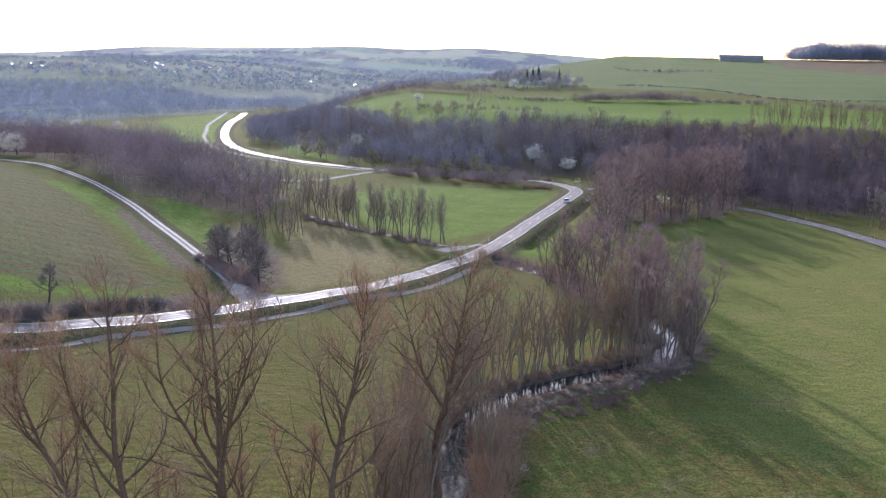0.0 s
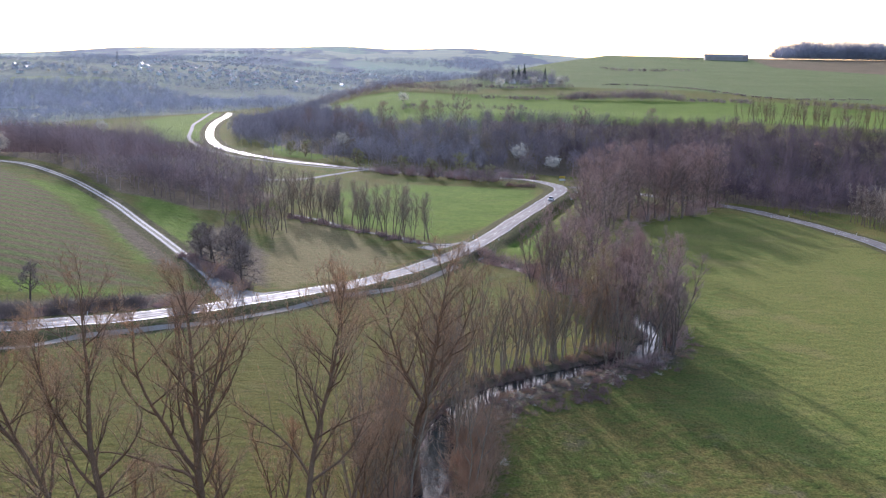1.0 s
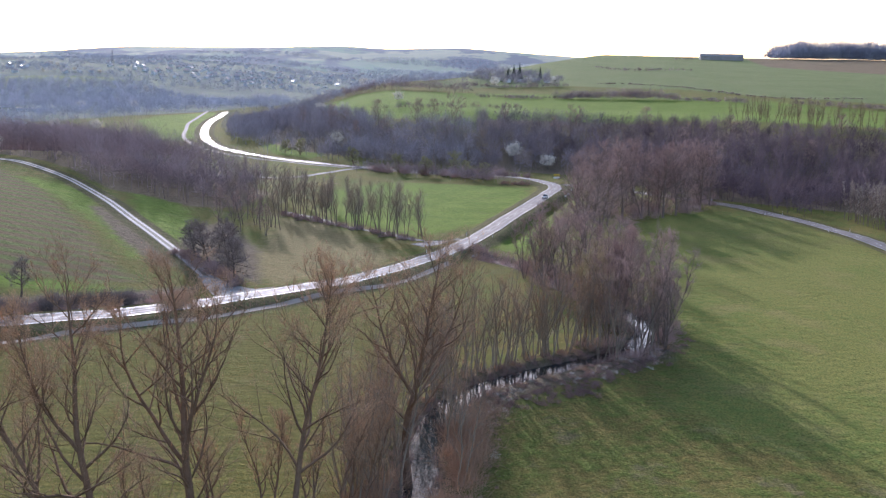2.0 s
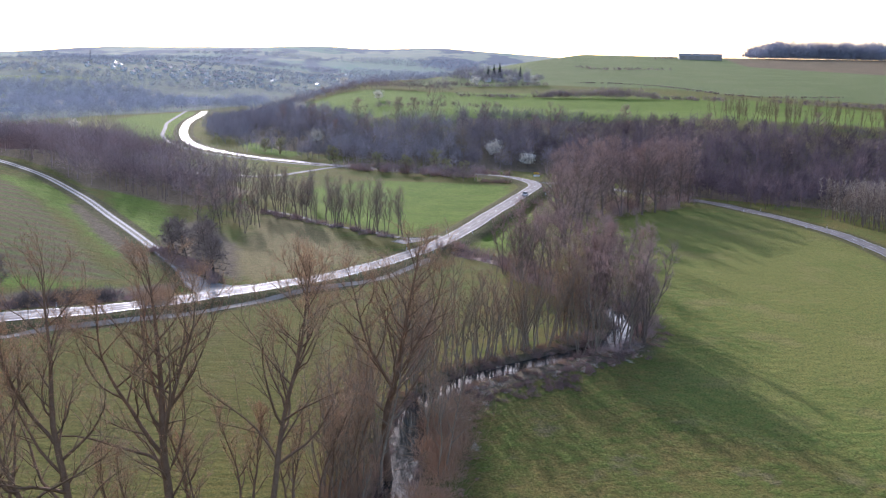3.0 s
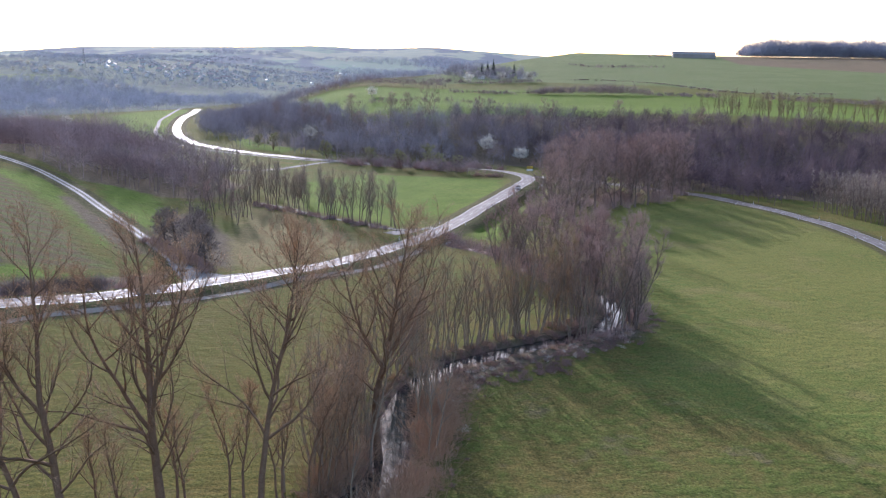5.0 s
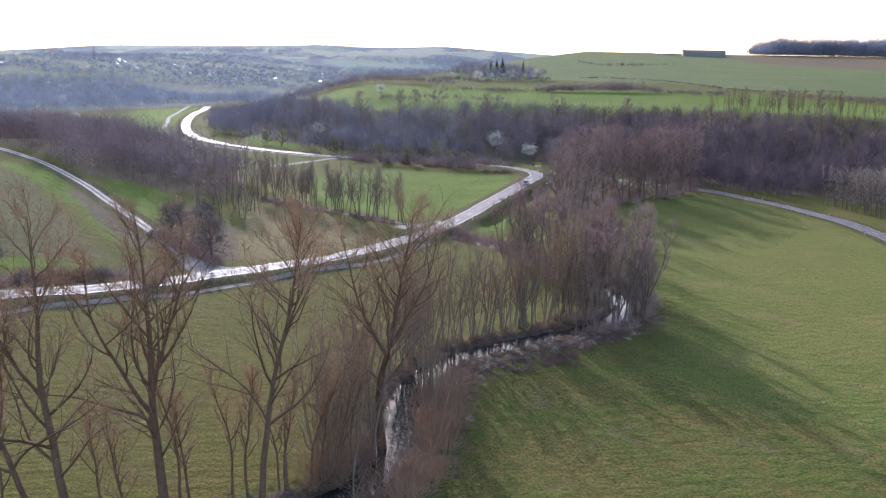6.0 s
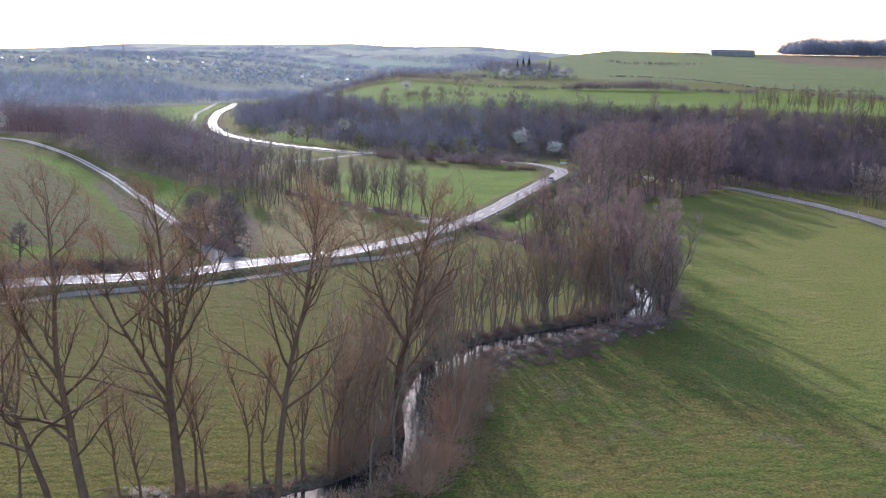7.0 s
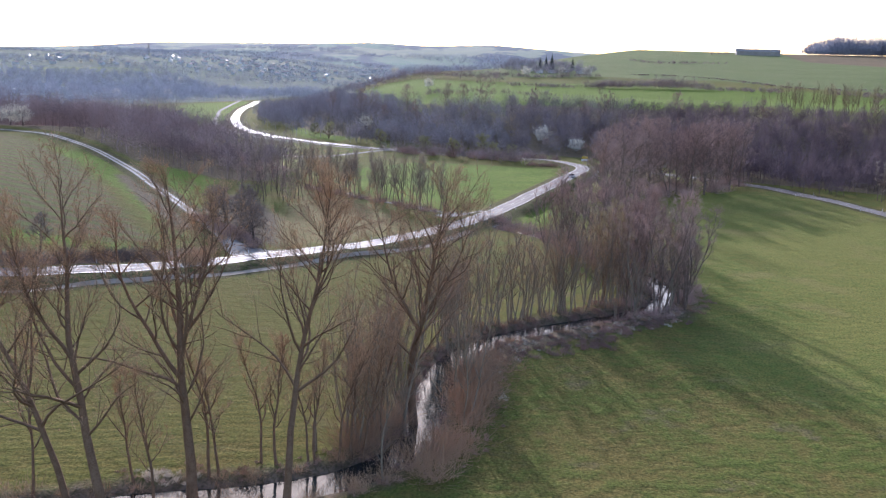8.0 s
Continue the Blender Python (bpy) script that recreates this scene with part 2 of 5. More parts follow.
SHED_ROOF = plain("shining_roof_sheet", (0.22, 0.22, 0.22), (0.32, 0.32, 0.32), 3.0, 0.8, 0.0, 0.1)
TIMBER = plain("grey_barn_boards", (0.240, 0.210, 0.190), (0.360, 0.330, 0.300), 1.0, 0.85)


# ---------------------------------------------------------------- lie of the land
def smooth(v):
    v = np.clip(v, 0.0, 1.0)
    return v * v * (3 - 2 * v)


def to_line(x, y, line):
    """Distance to a line of plan points, and the side: positive on its right."""
    x, y = np.asarray(x, float), np.asarray(y, float)
    best, side = np.full(x.shape, 1e9), np.ones(x.shape)
    for (ax, ay), (bx, by) in zip(line, line[1:]):
        dx, dy = bx - ax, by - ay
        u = np.clip(((x - ax) * dx + (y - ay) * dy) / (dx * dx + dy * dy), 0, 1)
        d = np.hypot(x - ax - u * dx, y - ay - u * dy)
        s = np.where((x - ax) * dy - (y - ay) * dx >= 0, 1.0, -1.0)
        side = np.where(d < best - 1e-6, s, side)
        best = np.minimum(best, d)
    return best, side


def spline(points, step=2.0):
    """Even points on a smooth curve through plan points."""
    p = [Vector(q) for q in points]
    p = [2 * p[0] - p[1], *p, 2 * p[-1] - p[-2]]
    out = []
    for a, b, c, d in zip(p, p[1:], p[2:], p[3:]):
        n = max(2, int((c - b).length / step))
        for k in range(n):
            t = k / n
            out.append(0.5 * (2 * b + (c - a) * t + (2 * a - 5 * b + 4 * c - d) * t * t + (3 * b - a - 3 * c + d) * t ** 3))
    return [tuple(q) for q in (*out, p[-2])]


FOOT = [(700, 3000), (330, 2200), (130, 1600), (20, 1300), (-40, 1130), (-92, 1020), (-165, 935), (-142, 720), (-120, 632), (-86, 556), (-30, 506), (12, 482), (42, 480), (75, 462),
        (112, 410), (140, 388), (172, 366), (205, 330), (232, 250), (260, 100), (300, -200)]
MAIN_ROAD = [(-205, 1000), (-194, 925), (-184, 838), (-168, 745), (-149, 662), (-130, 602), (-110, 563), (-89, 535), (-68, 513),
             (-45, 495), (-22, 480), (0, 466), (20, 459), (36, 450), (48, 437), (54.5, 421), (55.5, 406), (50.5, 388), (41, 357.5), (30.5, 325), (19.8, 291), (13, 272), (7, 258.5),
             (-5, 237), (-16.5, 221), (-26, 213), (-38, 203), (-55, 188.5), (-72, 177.5), (-81, 173), (-115, 160), (-165, 148)]
RIGHT_ROAD = [(53, 422), (64, 425), (79, 415), (103, 388), (118, 368), (129, 340), (136, 310), (138.5, 285), (137, 257), (130, 225), (118, 195)]
FARM_ROAD = [(-37, 208), (-45.5, 217.5), (-54, 233), (-66, 254), (-80, 275.5), (-98, 302), (-116, 324), (-135, 342.5), (-153, 358), (-172, 368), (-215, 385)]
CYCLE_PATH = [(-115, 147), (-76, 165), (-62, 175.5), (-44, 188), (-32, 198), (-21.5, 208.5), (-6, 222), (2, 235), (8, 247)]
STREAM = [(14, 262), (18.5, 256), (24, 250), (29, 242), (34, 226), (42, 208), (46, 193), (44, 181), (39, 172), (29, 164.5), (17, 156), (10, 149),
          (4.5, 138), (2, 124), (1.5, 112), (-1, 103), (-7, 95.5), (-15, 91.8), (-24, 89.5), (-36, 85), (-62, 76), (-110, 70)]
RIDGE = ([-2600, -2000, -1500, -1250, -980, -650, -480, -350, -200, 150, 400, 650, 750, 1500], [0, 2, 33, 54, 57, 71, 84, 98, 101, 102, 91, 77, 71, 20])
ROAD_LINE, STREAM_LINE = spline(MAIN_ROAD, 8.0), spline(STREAM, 3.0)


def height(x, y):
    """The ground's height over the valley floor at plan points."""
    x, y = np.asarray(x, float), np.asarray(y, float)
    d, side = to_line(x, y, FOOT)
    up = -d * side
    z = 24 * smooth(up / 130) + 0.0535 * np.clip(y - 640, 0, 900) * smooth(up / 160) - 0.03 * np.maximum(0, y - 1650) * smooth(up / 160)
    z += 14 * smooth((-x - 38) / 115) * smooth((y - 120) / 120) * (1 - smooth((y - 385) / 130))
    z += 30 * smooth((y - 1000) / 1000) * (1 - smooth((up + 60) / 160)) * smooth((-x - 150) / 500)
    z += 22 * smooth((y - 1300) / 1200) * (1 - smooth((up + 60) / 160))
    z += np.interp(x, RIDGE[0], RIDGE[1]) * smooth((y - 2500) / 1900)
    z += 2.2 * np.sin(x / 137 + 1) * np.sin(y / 171) * smooth((y - 500) / 600)
    road, hand = to_line(x, y, ROAD_LINE)
    z -= 1.5 * np.exp(-((road - 8.6) / 2.3) ** 2) * (hand < 0) * smooth((y - 272) / 14) * (1 - smooth((y - 385) / 20))
    bed = 1.1 * (1 - smooth((road - 4.2) / 4.0)) * (1 - smooth((y - 430) / 40))
    brook, _ = to_line(x, y, STREAM_LINE)
    cut = 1.4 * (1 - smooth((brook - 0.8) / 3.0)) * smooth((road - 3.6) / 3.0)
    return z + bed - cut + 0.12 * np.sin(x / 5.3) * np.sin(y / 6.1 + x / 9.0)


# ---------------------------------------------------------------- mesh helpers
def tri_mesh(name, v, t, material, smooth_faces=False):
    v, t = np.asarray(v, np.float32), np.asarray(t, np.int32)
    me = bpy.data.meshes.new(name)
    me.vertices.add(len(v))
    me.vertices.foreach_set("co", v.ravel())
    me.loops.add(t.size)
    me.loops.foreach_set("vertex_index", t.ravel())
    me.polygons.add(len(t))
    me.polygons.foreach_set("loop_start", np.arange(0, t.size, t.shape[1], dtype=np.int32))
    me.polygons.foreach_set("use_smooth", np.full(len(t), smooth_faces))
    me.update(calc_edges=True)
    me.validate()
    me.materials.append(material)
    return me


def under(ob, parent):
    ob.parent = parent
    return ob


def part(name, bm, material, parent, label=""):
    """One bmesh, or ready mesh, as one mesh object under a thing or a part."""
    me = bm
    if isinstance(bm, bmesh.types.BMesh):
        me = bpy.data.meshes.new(name)
        bm.to_mesh(me)
        bm.free()
        me.materials.append(material)
    return tagged(under(new(name, me), parent), label)


def box(bm, size, at, turn=0.0, bevel=0.0):
    """A box of that size whose centre is at a place."""
    m = pose(*at, 0, 0, turn) @ Matrix.Diagonal((*size, 1))
    made = bmesh.ops.create_cube(bm, size=1.0, matrix=m)["verts"]
    if bevel:
        edges = list({e for v in made for e in v.link_edges})
        bmesh.ops.bevel(bm, geom=edges, offset=bevel, segments=2, affect="EDGES", profile=0.6)


def rod(bm, a, b, radius, sides=8):
    a, b = Vector(a), Vector(b)
    m = Matrix.Translation((a + b) / 2) @ (b - a).to_track_quat("Z", "Y").to_matrix().to_4x4()
    bmesh.ops.create_cone(bm, cap_ends=True, segments=sides, radius1=radius, radius2=radius, depth=(b - a).length, matrix=m)


class Shape:
    """Gathers triangles: tubes, spikes and flakes."""

    def __init__(self):
        self.v, self.t, self.n = [], [], 0

    def put(self, v, t):
        self.v.append(v)
        self.t.append(np.asarray(t) + self.n)
        self.n += len(v)

    def tube(self, path, radii, sides=6):
        path = np.asarray(path, float)
        way = np.gradient(path, axis=0)
        way /= np.linalg.norm(way, axis=1)[:, None]
        ref = np.where(np.abs(way[:, 2:3]) > 0.8, [[1.0, 0, 0]], [[0, 0, 1.0]])
        u = np.cross(way, ref)
        u /= np.linalg.norm(u, axis=1)[:, None]
        w = np.cross(way, u)
        k = np.arange(sides) * 2 * np.pi / sides
        ring = path[:, None] + np.asarray(radii)[:, None, None] * (np.cos(k)[None, :, None] * u[:, None] + np.sin(k)[None, :, None] * w[:, None])
        n = len(path)
        i, j = np.meshgrid(np.arange(n - 1), np.arange(sides), indexing="ij")
        a, b = i * sides + j, i * sides + (j + 1) % sides
        quads = np.stack([a, b, b + sides, a, b + sides, a + sides], -1).reshape(-1, 3)
        self.put(ring.reshape(-1, 3), quads)

    def spikes(self, a, b, radius):
        """Thin twigs from a to b, thick at a."""
        a, b = np.asarray(a, float), np.asarray(b, float)
        n = len(a)
        way = b - a
        way /= np.linalg.norm(way, axis=1)[:, None] + 1e-9
        ref = np.where(np.abs(way[:, 2:3]) > 0.8, [[1.0, 0, 0]], [[0, 0, 1.0]])
        u = np.cross(way, ref)
        u /= np.linalg.norm(u, axis=1)[:, None]
        w = np.cross(way, u)
        r = np.broadcast_to(np.asarray(radius, float), (n,))[:, None]
        v = np.stack([a + r * u, a + r * (-0.5 * u + 0.87 * w), a + r * (-0.5 * u - 0.87 * w), b], 1).reshape(-1, 3)
        t = np.array([[0, 1, 3], [1, 2, 3], [2, 0, 3]])
        self.put(v, (np.arange(n)[:, None, None] * 4 + t).reshape(-1, 3))

    def blades(self, a, b, radius):
        """The finest far twigs: one slim triangle each."""
        a, b = np.asarray(a, float), np.asarray(b, float)
        way = b - a
        u = np.cross(way, np.roll(way, 1, axis=1) + 0.3)
        u *= (np.asarray(radius, float) / (np.linalg.norm(u, axis=1) + 1e-9))[:, None]
        v = np.stack([a - u, a + u, b], 1).reshape(-1, 3)
        self.put(v, np.arange(3 * len(a)).reshape(-1, 3))

    def flakes(self, at, size, rng):
        """Small crumpled leaves, each a tetrahedron."""
        at = np.asarray(at, float)
        n = len(at)
        c = rng.normal(size=(n, 4, 3))
        c /= np.linalg.norm(c, axis=2)[:, :, None]
        v = (at[:, None] + c * np.broadcast_to(np.asarray(size, float), (n,))[:, None, None]).reshape(-1, 3)
        t = np.array([[0, 1, 2], [0, 2, 3], [0, 3, 1], [1, 3, 2]])
        self.put(v, (np.arange(n)[:, None, None] * 4 + t).reshape(-1, 3))

    def mesh(self, name, material, smooth_faces=False):
        return tri_mesh(name, np.concatenate(self.v), np.concatenate(self.t), material, smooth_faces)


# ---------------------------------------------------------------- ground
def graded(*stretches):
    """Grid lines: (from, to, step), one after the other."""
    out = []
    for a, b, step in stretches:
        out.extend(np.linspace(a, b, max(1, round((b - a) / step)), endpoint=False))
    return np.array([*out, stretches[-1][1]])


def in_field(x, y, corners):
    """Metres inside a field with those corners, negative outside."""
    line = [*corners, corners[0]]
    d, _ = to_line(x, y, line)
    inside = np.zeros(x.shape, bool)
    for (ax, ay), (bx, by) in zip(line, line[1:]):
        cross = (ay > y) != (by > y)
        inside ^= cross & (x < (bx - ax) * (y - ay) / (by - ay + 1e-12) + ax)
    return np.clip(np.where(inside, d, -d), -60, 60)


LEFT_WOOD = [(-200, 402), (-160, 376), (-143, 363), (-127, 350), (-114, 333), (-103, 321), (-92, 324), (-76, 318), (-62, 332), (-58, 372), (-84, 402), (-106, 424), (-128, 452), (-160, 520), (-205, 600), (-340, 640), (-360, 520), (-220, 470)]
FIELDS = {
    "mown": [[(-150, 60), (-150, 150), (-60, 172), (-30, 192), (-8, 216), (4, 236), (14, 160), (-2, 140), (-4, 104), (-60, 80)]],
    "pasture": [[(70, 105), (40, 140), (50, 165), (54, 220), (60, 300), (92, 352), (118, 350), (130, 305), (134, 250), (112, 190), (112, 95)]],
    "lush": [[(-40, 390), (-16, 425), (20, 420), (46, 412), (38, 368), (20, 316), (0, 288), (-28, 318)],
             [(-100, 330), (-84, 330), (-70, 300), (-62, 256), (-68, 262), (-84, 285)],
             [(32, 330), (44, 345), (42, 300), (34, 262), (24, 268), (20, 290)],
             [(-140, 322), (-110, 312), (-80, 262), (-62, 236), (-70, 236), (-84, 258), (-104, 286)],
             [(-60, 207), (-76, 200), (-150, 190), (-150, 205), (-80, 209)],
             [(-118, 842), (-60, 826), (0, 770), (70, 770), (170, 770), (260, 735), (330, 640), (330, 430), (230, 484), (170, 545), (20, 572), (-40, 640)],
             [(-245, 830), (-244, 900), (-214, 990), (-196, 935), (-186, 830), (-150, 650), (-168, 606), (-205, 720)],
             [(-100, 600), (-90, 640), (-58, 545), (-62, 528), (-84, 548)]],
    "wheat": [[(-12, 850), (14, 905), (40, 1000), (60, 1000), (130, 870), (40, 830)], [(36, 985), (46, 1120), (90, 1290), (256, 1500), (474, 1700), (500, 1420), (560, 1100), (640, 800), (380, 700), (270, 780), (218, 850), (130, 870)]],
    "dry": [[(-43, 232), (-45, 275), (-46, 320), (-30, 306), (-14, 275), (-6, 254), (-18, 236), (-33, 222)]],
    "soil": [[(-300, 420), (-170, 362), (-118, 300), (-98, 272), (-84, 248), (-74, 230), (-62, 214), (-78, 209), (-300, 200)]],
    "orchard_field": [[(-690, 1470), (-600, 1490), (-470, 1590), (-520, 1640), (-640, 1600), (-720, 1540)]],
    "earth": [[(447, 1290), (501, 1600), (760, 1600), (900, 1250), (700, 1000), (560, 1110)]],
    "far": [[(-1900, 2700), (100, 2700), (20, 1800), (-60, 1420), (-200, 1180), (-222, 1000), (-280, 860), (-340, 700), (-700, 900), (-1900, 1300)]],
    "litter": [LEFT_WOOD, [(-58, 235), (-80, 269), (-96, 292), (-99, 289), (-85, 264), (-64, 231)], [(-66, 258), (-52, 240), (-42, 226), (-37, 222), (-44, 262), (-60, 300), (-66, 290)]],
}


def build_ground():
    xs = graded((-1900, -700, 60), (-700, -300, 25), (-300, -120, 6), (-120, -60, 3), (-60, 62, 1.5), (62, 150, 3), (150, 330, 7), (330, 900, 25), (900, 1900, 60))
    ys = graded((-400, 60, 20), (60, 80, 4), (80, 290, 1.5), (290, 480, 3), (480, 760, 6), (760, 1300, 15), (1300, 2700, 35))
    x, y = np.meshgrid(xs, ys)
    n, k = len(ys), len(xs)
    z = height(x, y)
    v = np.stack([x, y, z], -1).reshape(-1, 3)
    i, j = np.meshgrid(np.arange(n - 1), np.arange(k - 1), indexing="ij")
    a = i * k + j
    quads = np.stack([a, a + 1, a + k + 1, a + k], -1).reshape(-1, 4)
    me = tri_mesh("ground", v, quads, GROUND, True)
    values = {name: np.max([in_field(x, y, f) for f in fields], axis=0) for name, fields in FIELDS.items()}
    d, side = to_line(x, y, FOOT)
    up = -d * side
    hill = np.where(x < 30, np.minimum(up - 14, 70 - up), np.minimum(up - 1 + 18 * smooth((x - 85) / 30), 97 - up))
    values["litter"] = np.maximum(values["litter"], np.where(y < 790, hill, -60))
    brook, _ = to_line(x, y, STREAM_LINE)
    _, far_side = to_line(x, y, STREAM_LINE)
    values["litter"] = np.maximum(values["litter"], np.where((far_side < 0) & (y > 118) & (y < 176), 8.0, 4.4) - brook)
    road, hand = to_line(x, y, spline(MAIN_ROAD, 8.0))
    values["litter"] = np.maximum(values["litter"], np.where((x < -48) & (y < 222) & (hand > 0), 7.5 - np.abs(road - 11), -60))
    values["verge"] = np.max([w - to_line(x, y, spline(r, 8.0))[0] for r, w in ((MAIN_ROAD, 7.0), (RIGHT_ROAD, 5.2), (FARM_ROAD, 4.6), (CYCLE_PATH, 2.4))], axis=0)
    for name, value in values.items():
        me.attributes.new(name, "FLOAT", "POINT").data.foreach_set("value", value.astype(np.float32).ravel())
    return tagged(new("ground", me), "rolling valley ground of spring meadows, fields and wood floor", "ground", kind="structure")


def build_distance():
    xs, ys = graded((-4000, 4000, 80)), graded((2640, 4750, 50))
    x, y = np.meshgrid(xs, ys)
    z = height(x, y) - 1.5 + 4 * np.sin(x / 210 + 0.6) * smooth((y - 3000) / 1200) + 2 * np.sin(x / 83) * smooth((y - 3600) / 800)
    n, k = len(ys), len(xs)
    i, j = np.meshgrid(np.arange(n - 1), np.arange(k - 1), indexing="ij")
    a = i * k + j
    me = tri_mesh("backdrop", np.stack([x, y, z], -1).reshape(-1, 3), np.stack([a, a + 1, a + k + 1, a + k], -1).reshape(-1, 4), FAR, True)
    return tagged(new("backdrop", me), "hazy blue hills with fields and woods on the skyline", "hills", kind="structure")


build_ground()
build_distance()


# ---------------------------------------------------------------- roads and water
def ribbon(points, offsets, lift, level=None):
    """A strip along plan points between two offsets to its side (right is positive), laid on the ground."""
    p = np.array(points, float)
    way = np.gradient(p, axis=0)
    way /= np.linalg.norm(way, axis=1)[:, None]
    right = np.stack([way[:, 1], -way[:, 0]], -1)
    a, b = offsets
    a, b = np.broadcast_to(a, len(p)), np.broadcast_to(b, len(p))
    cols = [p + right * (a + (b - a) * f)[:, None] for f in np.linspace(0, 1, 5)]
    v = []
    for q in cols:
        z = height(q[:, 0], q[:, 1]) if level is None else np.full(len(q), level)
        v.append(np.c_[q, z + lift])
    v = np.stack(v, 1)
    n = len(p)
    i, j = np.meshgrid(np.arange(n - 1), np.arange(4), indexing="ij")
    c = i * 5 + j
    return v.reshape(-1, 3), np.stack([c, c + 5, c + 6, c + 1], -1).reshape(-1, 4)


def strip(name, points, offsets, lift, material, parent=None, label="", category=""):
    me = tri_mesh(name, *ribbon(points, offsets, lift), material, True)
    me.attributes.new("across", "FLOAT", "POINT").data.foreach_set("value", np.tile(np.linspace(-1, 1, 5, dtype=np.float32), len(points)))
    ob = new(name, me)
    return tagged(under(ob, parent), label) if parent else tagged(ob, label, category, kind="structure")


MAIN, RIGHT, FARM, PATH_LINE = spline(MAIN_ROAD), spline(RIGHT_ROAD), spline(FARM_ROAD), spline(CYCLE_PATH)
main_road = strip("road", MAIN, (-2.8, 2.8), 0.10, ROAD_TOP, None, "grey two-lane asphalt country road shining against the sun", "road")
right_road = strip("road", RIGHT, (-2.7, 2.7), 0.085, ROAD_TOP, None, "grey asphalt side road along the foot of the wood", "road")
for road, line, half in ((main_road, MAIN, 2.6), (right_road, RIGHT, 2.5)):
    for side in (-1, 1):
        strip("edge_line", line, (side * half - 0.09, side * half + 0.09), 0.125, PAINT, road, "white painted edge line")
    k = 6
    while k + 2 < len(line):
        strip("lane_dash", line[k:k + 3], (-0.08, 0.08), 0.125, PAINT, road)
        k += 6
farm_road = strip("farm_road", FARM[6:], (-1.7, 1.7), 0.07, plain("track_middle_grass", (0.10, 0.10, 0.06), (0.17, 0.15, 0.10), 0.5, 0.9), None,
                  "pale farm track with two worn concrete wheel lanes", "farm track")
for side in (-0.95, 0.95):
    strip("wheel_lane", FARM[4:], (side - 0.42, side + 0.42), 0.10, LANE, farm_road, "pale concrete wheel lane")
flare = np.linspace(1, 0, 12) ** 2
strip("junction_mouth", FARM[:12], (-2.2 - 6 * flare, 2.2 + 5 * flare), 0.118, GRAVEL, farm_road, "wide pale asphalt mouth at the road")
strip("cycle_path", PATH_LINE, (-0.75, 0.75), 0.08, PATHWAY, None, "narrow pale asphalt cycle path beside the road", "path")
strip("footpath", spline([(-46, 330), (-34, 319), (-24, 304), (-10, 292), (-2, 283), (5, 279), (13, 276)]), (-1.0, 1.0), 0.09, GRAVEL, None, "pale gravel footpath under the tree row", "path")
strip("footpath", spline([(-86, 398), (-66, 419), (-56, 433), (-44, 462), (-30, 484)]), (-1.6, 1.6), 0.12, GRAVEL, None, "pale gravel track to the main road", "path")
strip("footpath", spline([(-40, 482), (-66, 500), (-90, 521), (-116, 552), (-140, 596), (-163, 660), (-181, 740), (-194, 800), (-203, 862), (-213, 930), (-224, 1005)]), (-1.3, 1.3), 0.14, GRAVEL, None, "pale path beside the shining road", "path")
strip("lay_by", spline([(-1, 273), (4, 277), (11, 280)]), (-3.0, 3.0), 0.10, GRAVEL, None, "pale gravel lay-by at the bridge", "lay-by")
water = new("water", tri_mesh("water", *ribbon(STREAM_LINE, (-3.8, 3.8), 0.0, -0.70), WATER, True))
tagged(water, "narrow meadow stream reflecting the bright sky", "stream", kind="structure")


# ---------------------------------------------------------------- trees
def bend_path(start, way, length, n, rise, wander, rng):
    """A branch that starts one way and turns up towards the light."""
    p, d = [np.array(start, float)], np.array(way, float)
    for _ in range(n):
        d = d + np.array([0, 0, rise]) + rng.normal(size=3) * wander
        d /= np.linalg.norm(d)
        p.append(p[-1] + d * length / n)
    return np.array(p)


def along(path, t):
    f = np.clip(t, 0, 0.999) * (len(path) - 1)
    i = int(f)
    return path[i] + (path[i + 1] - path[i]) * (f - i), path[i + 1] - path[i]


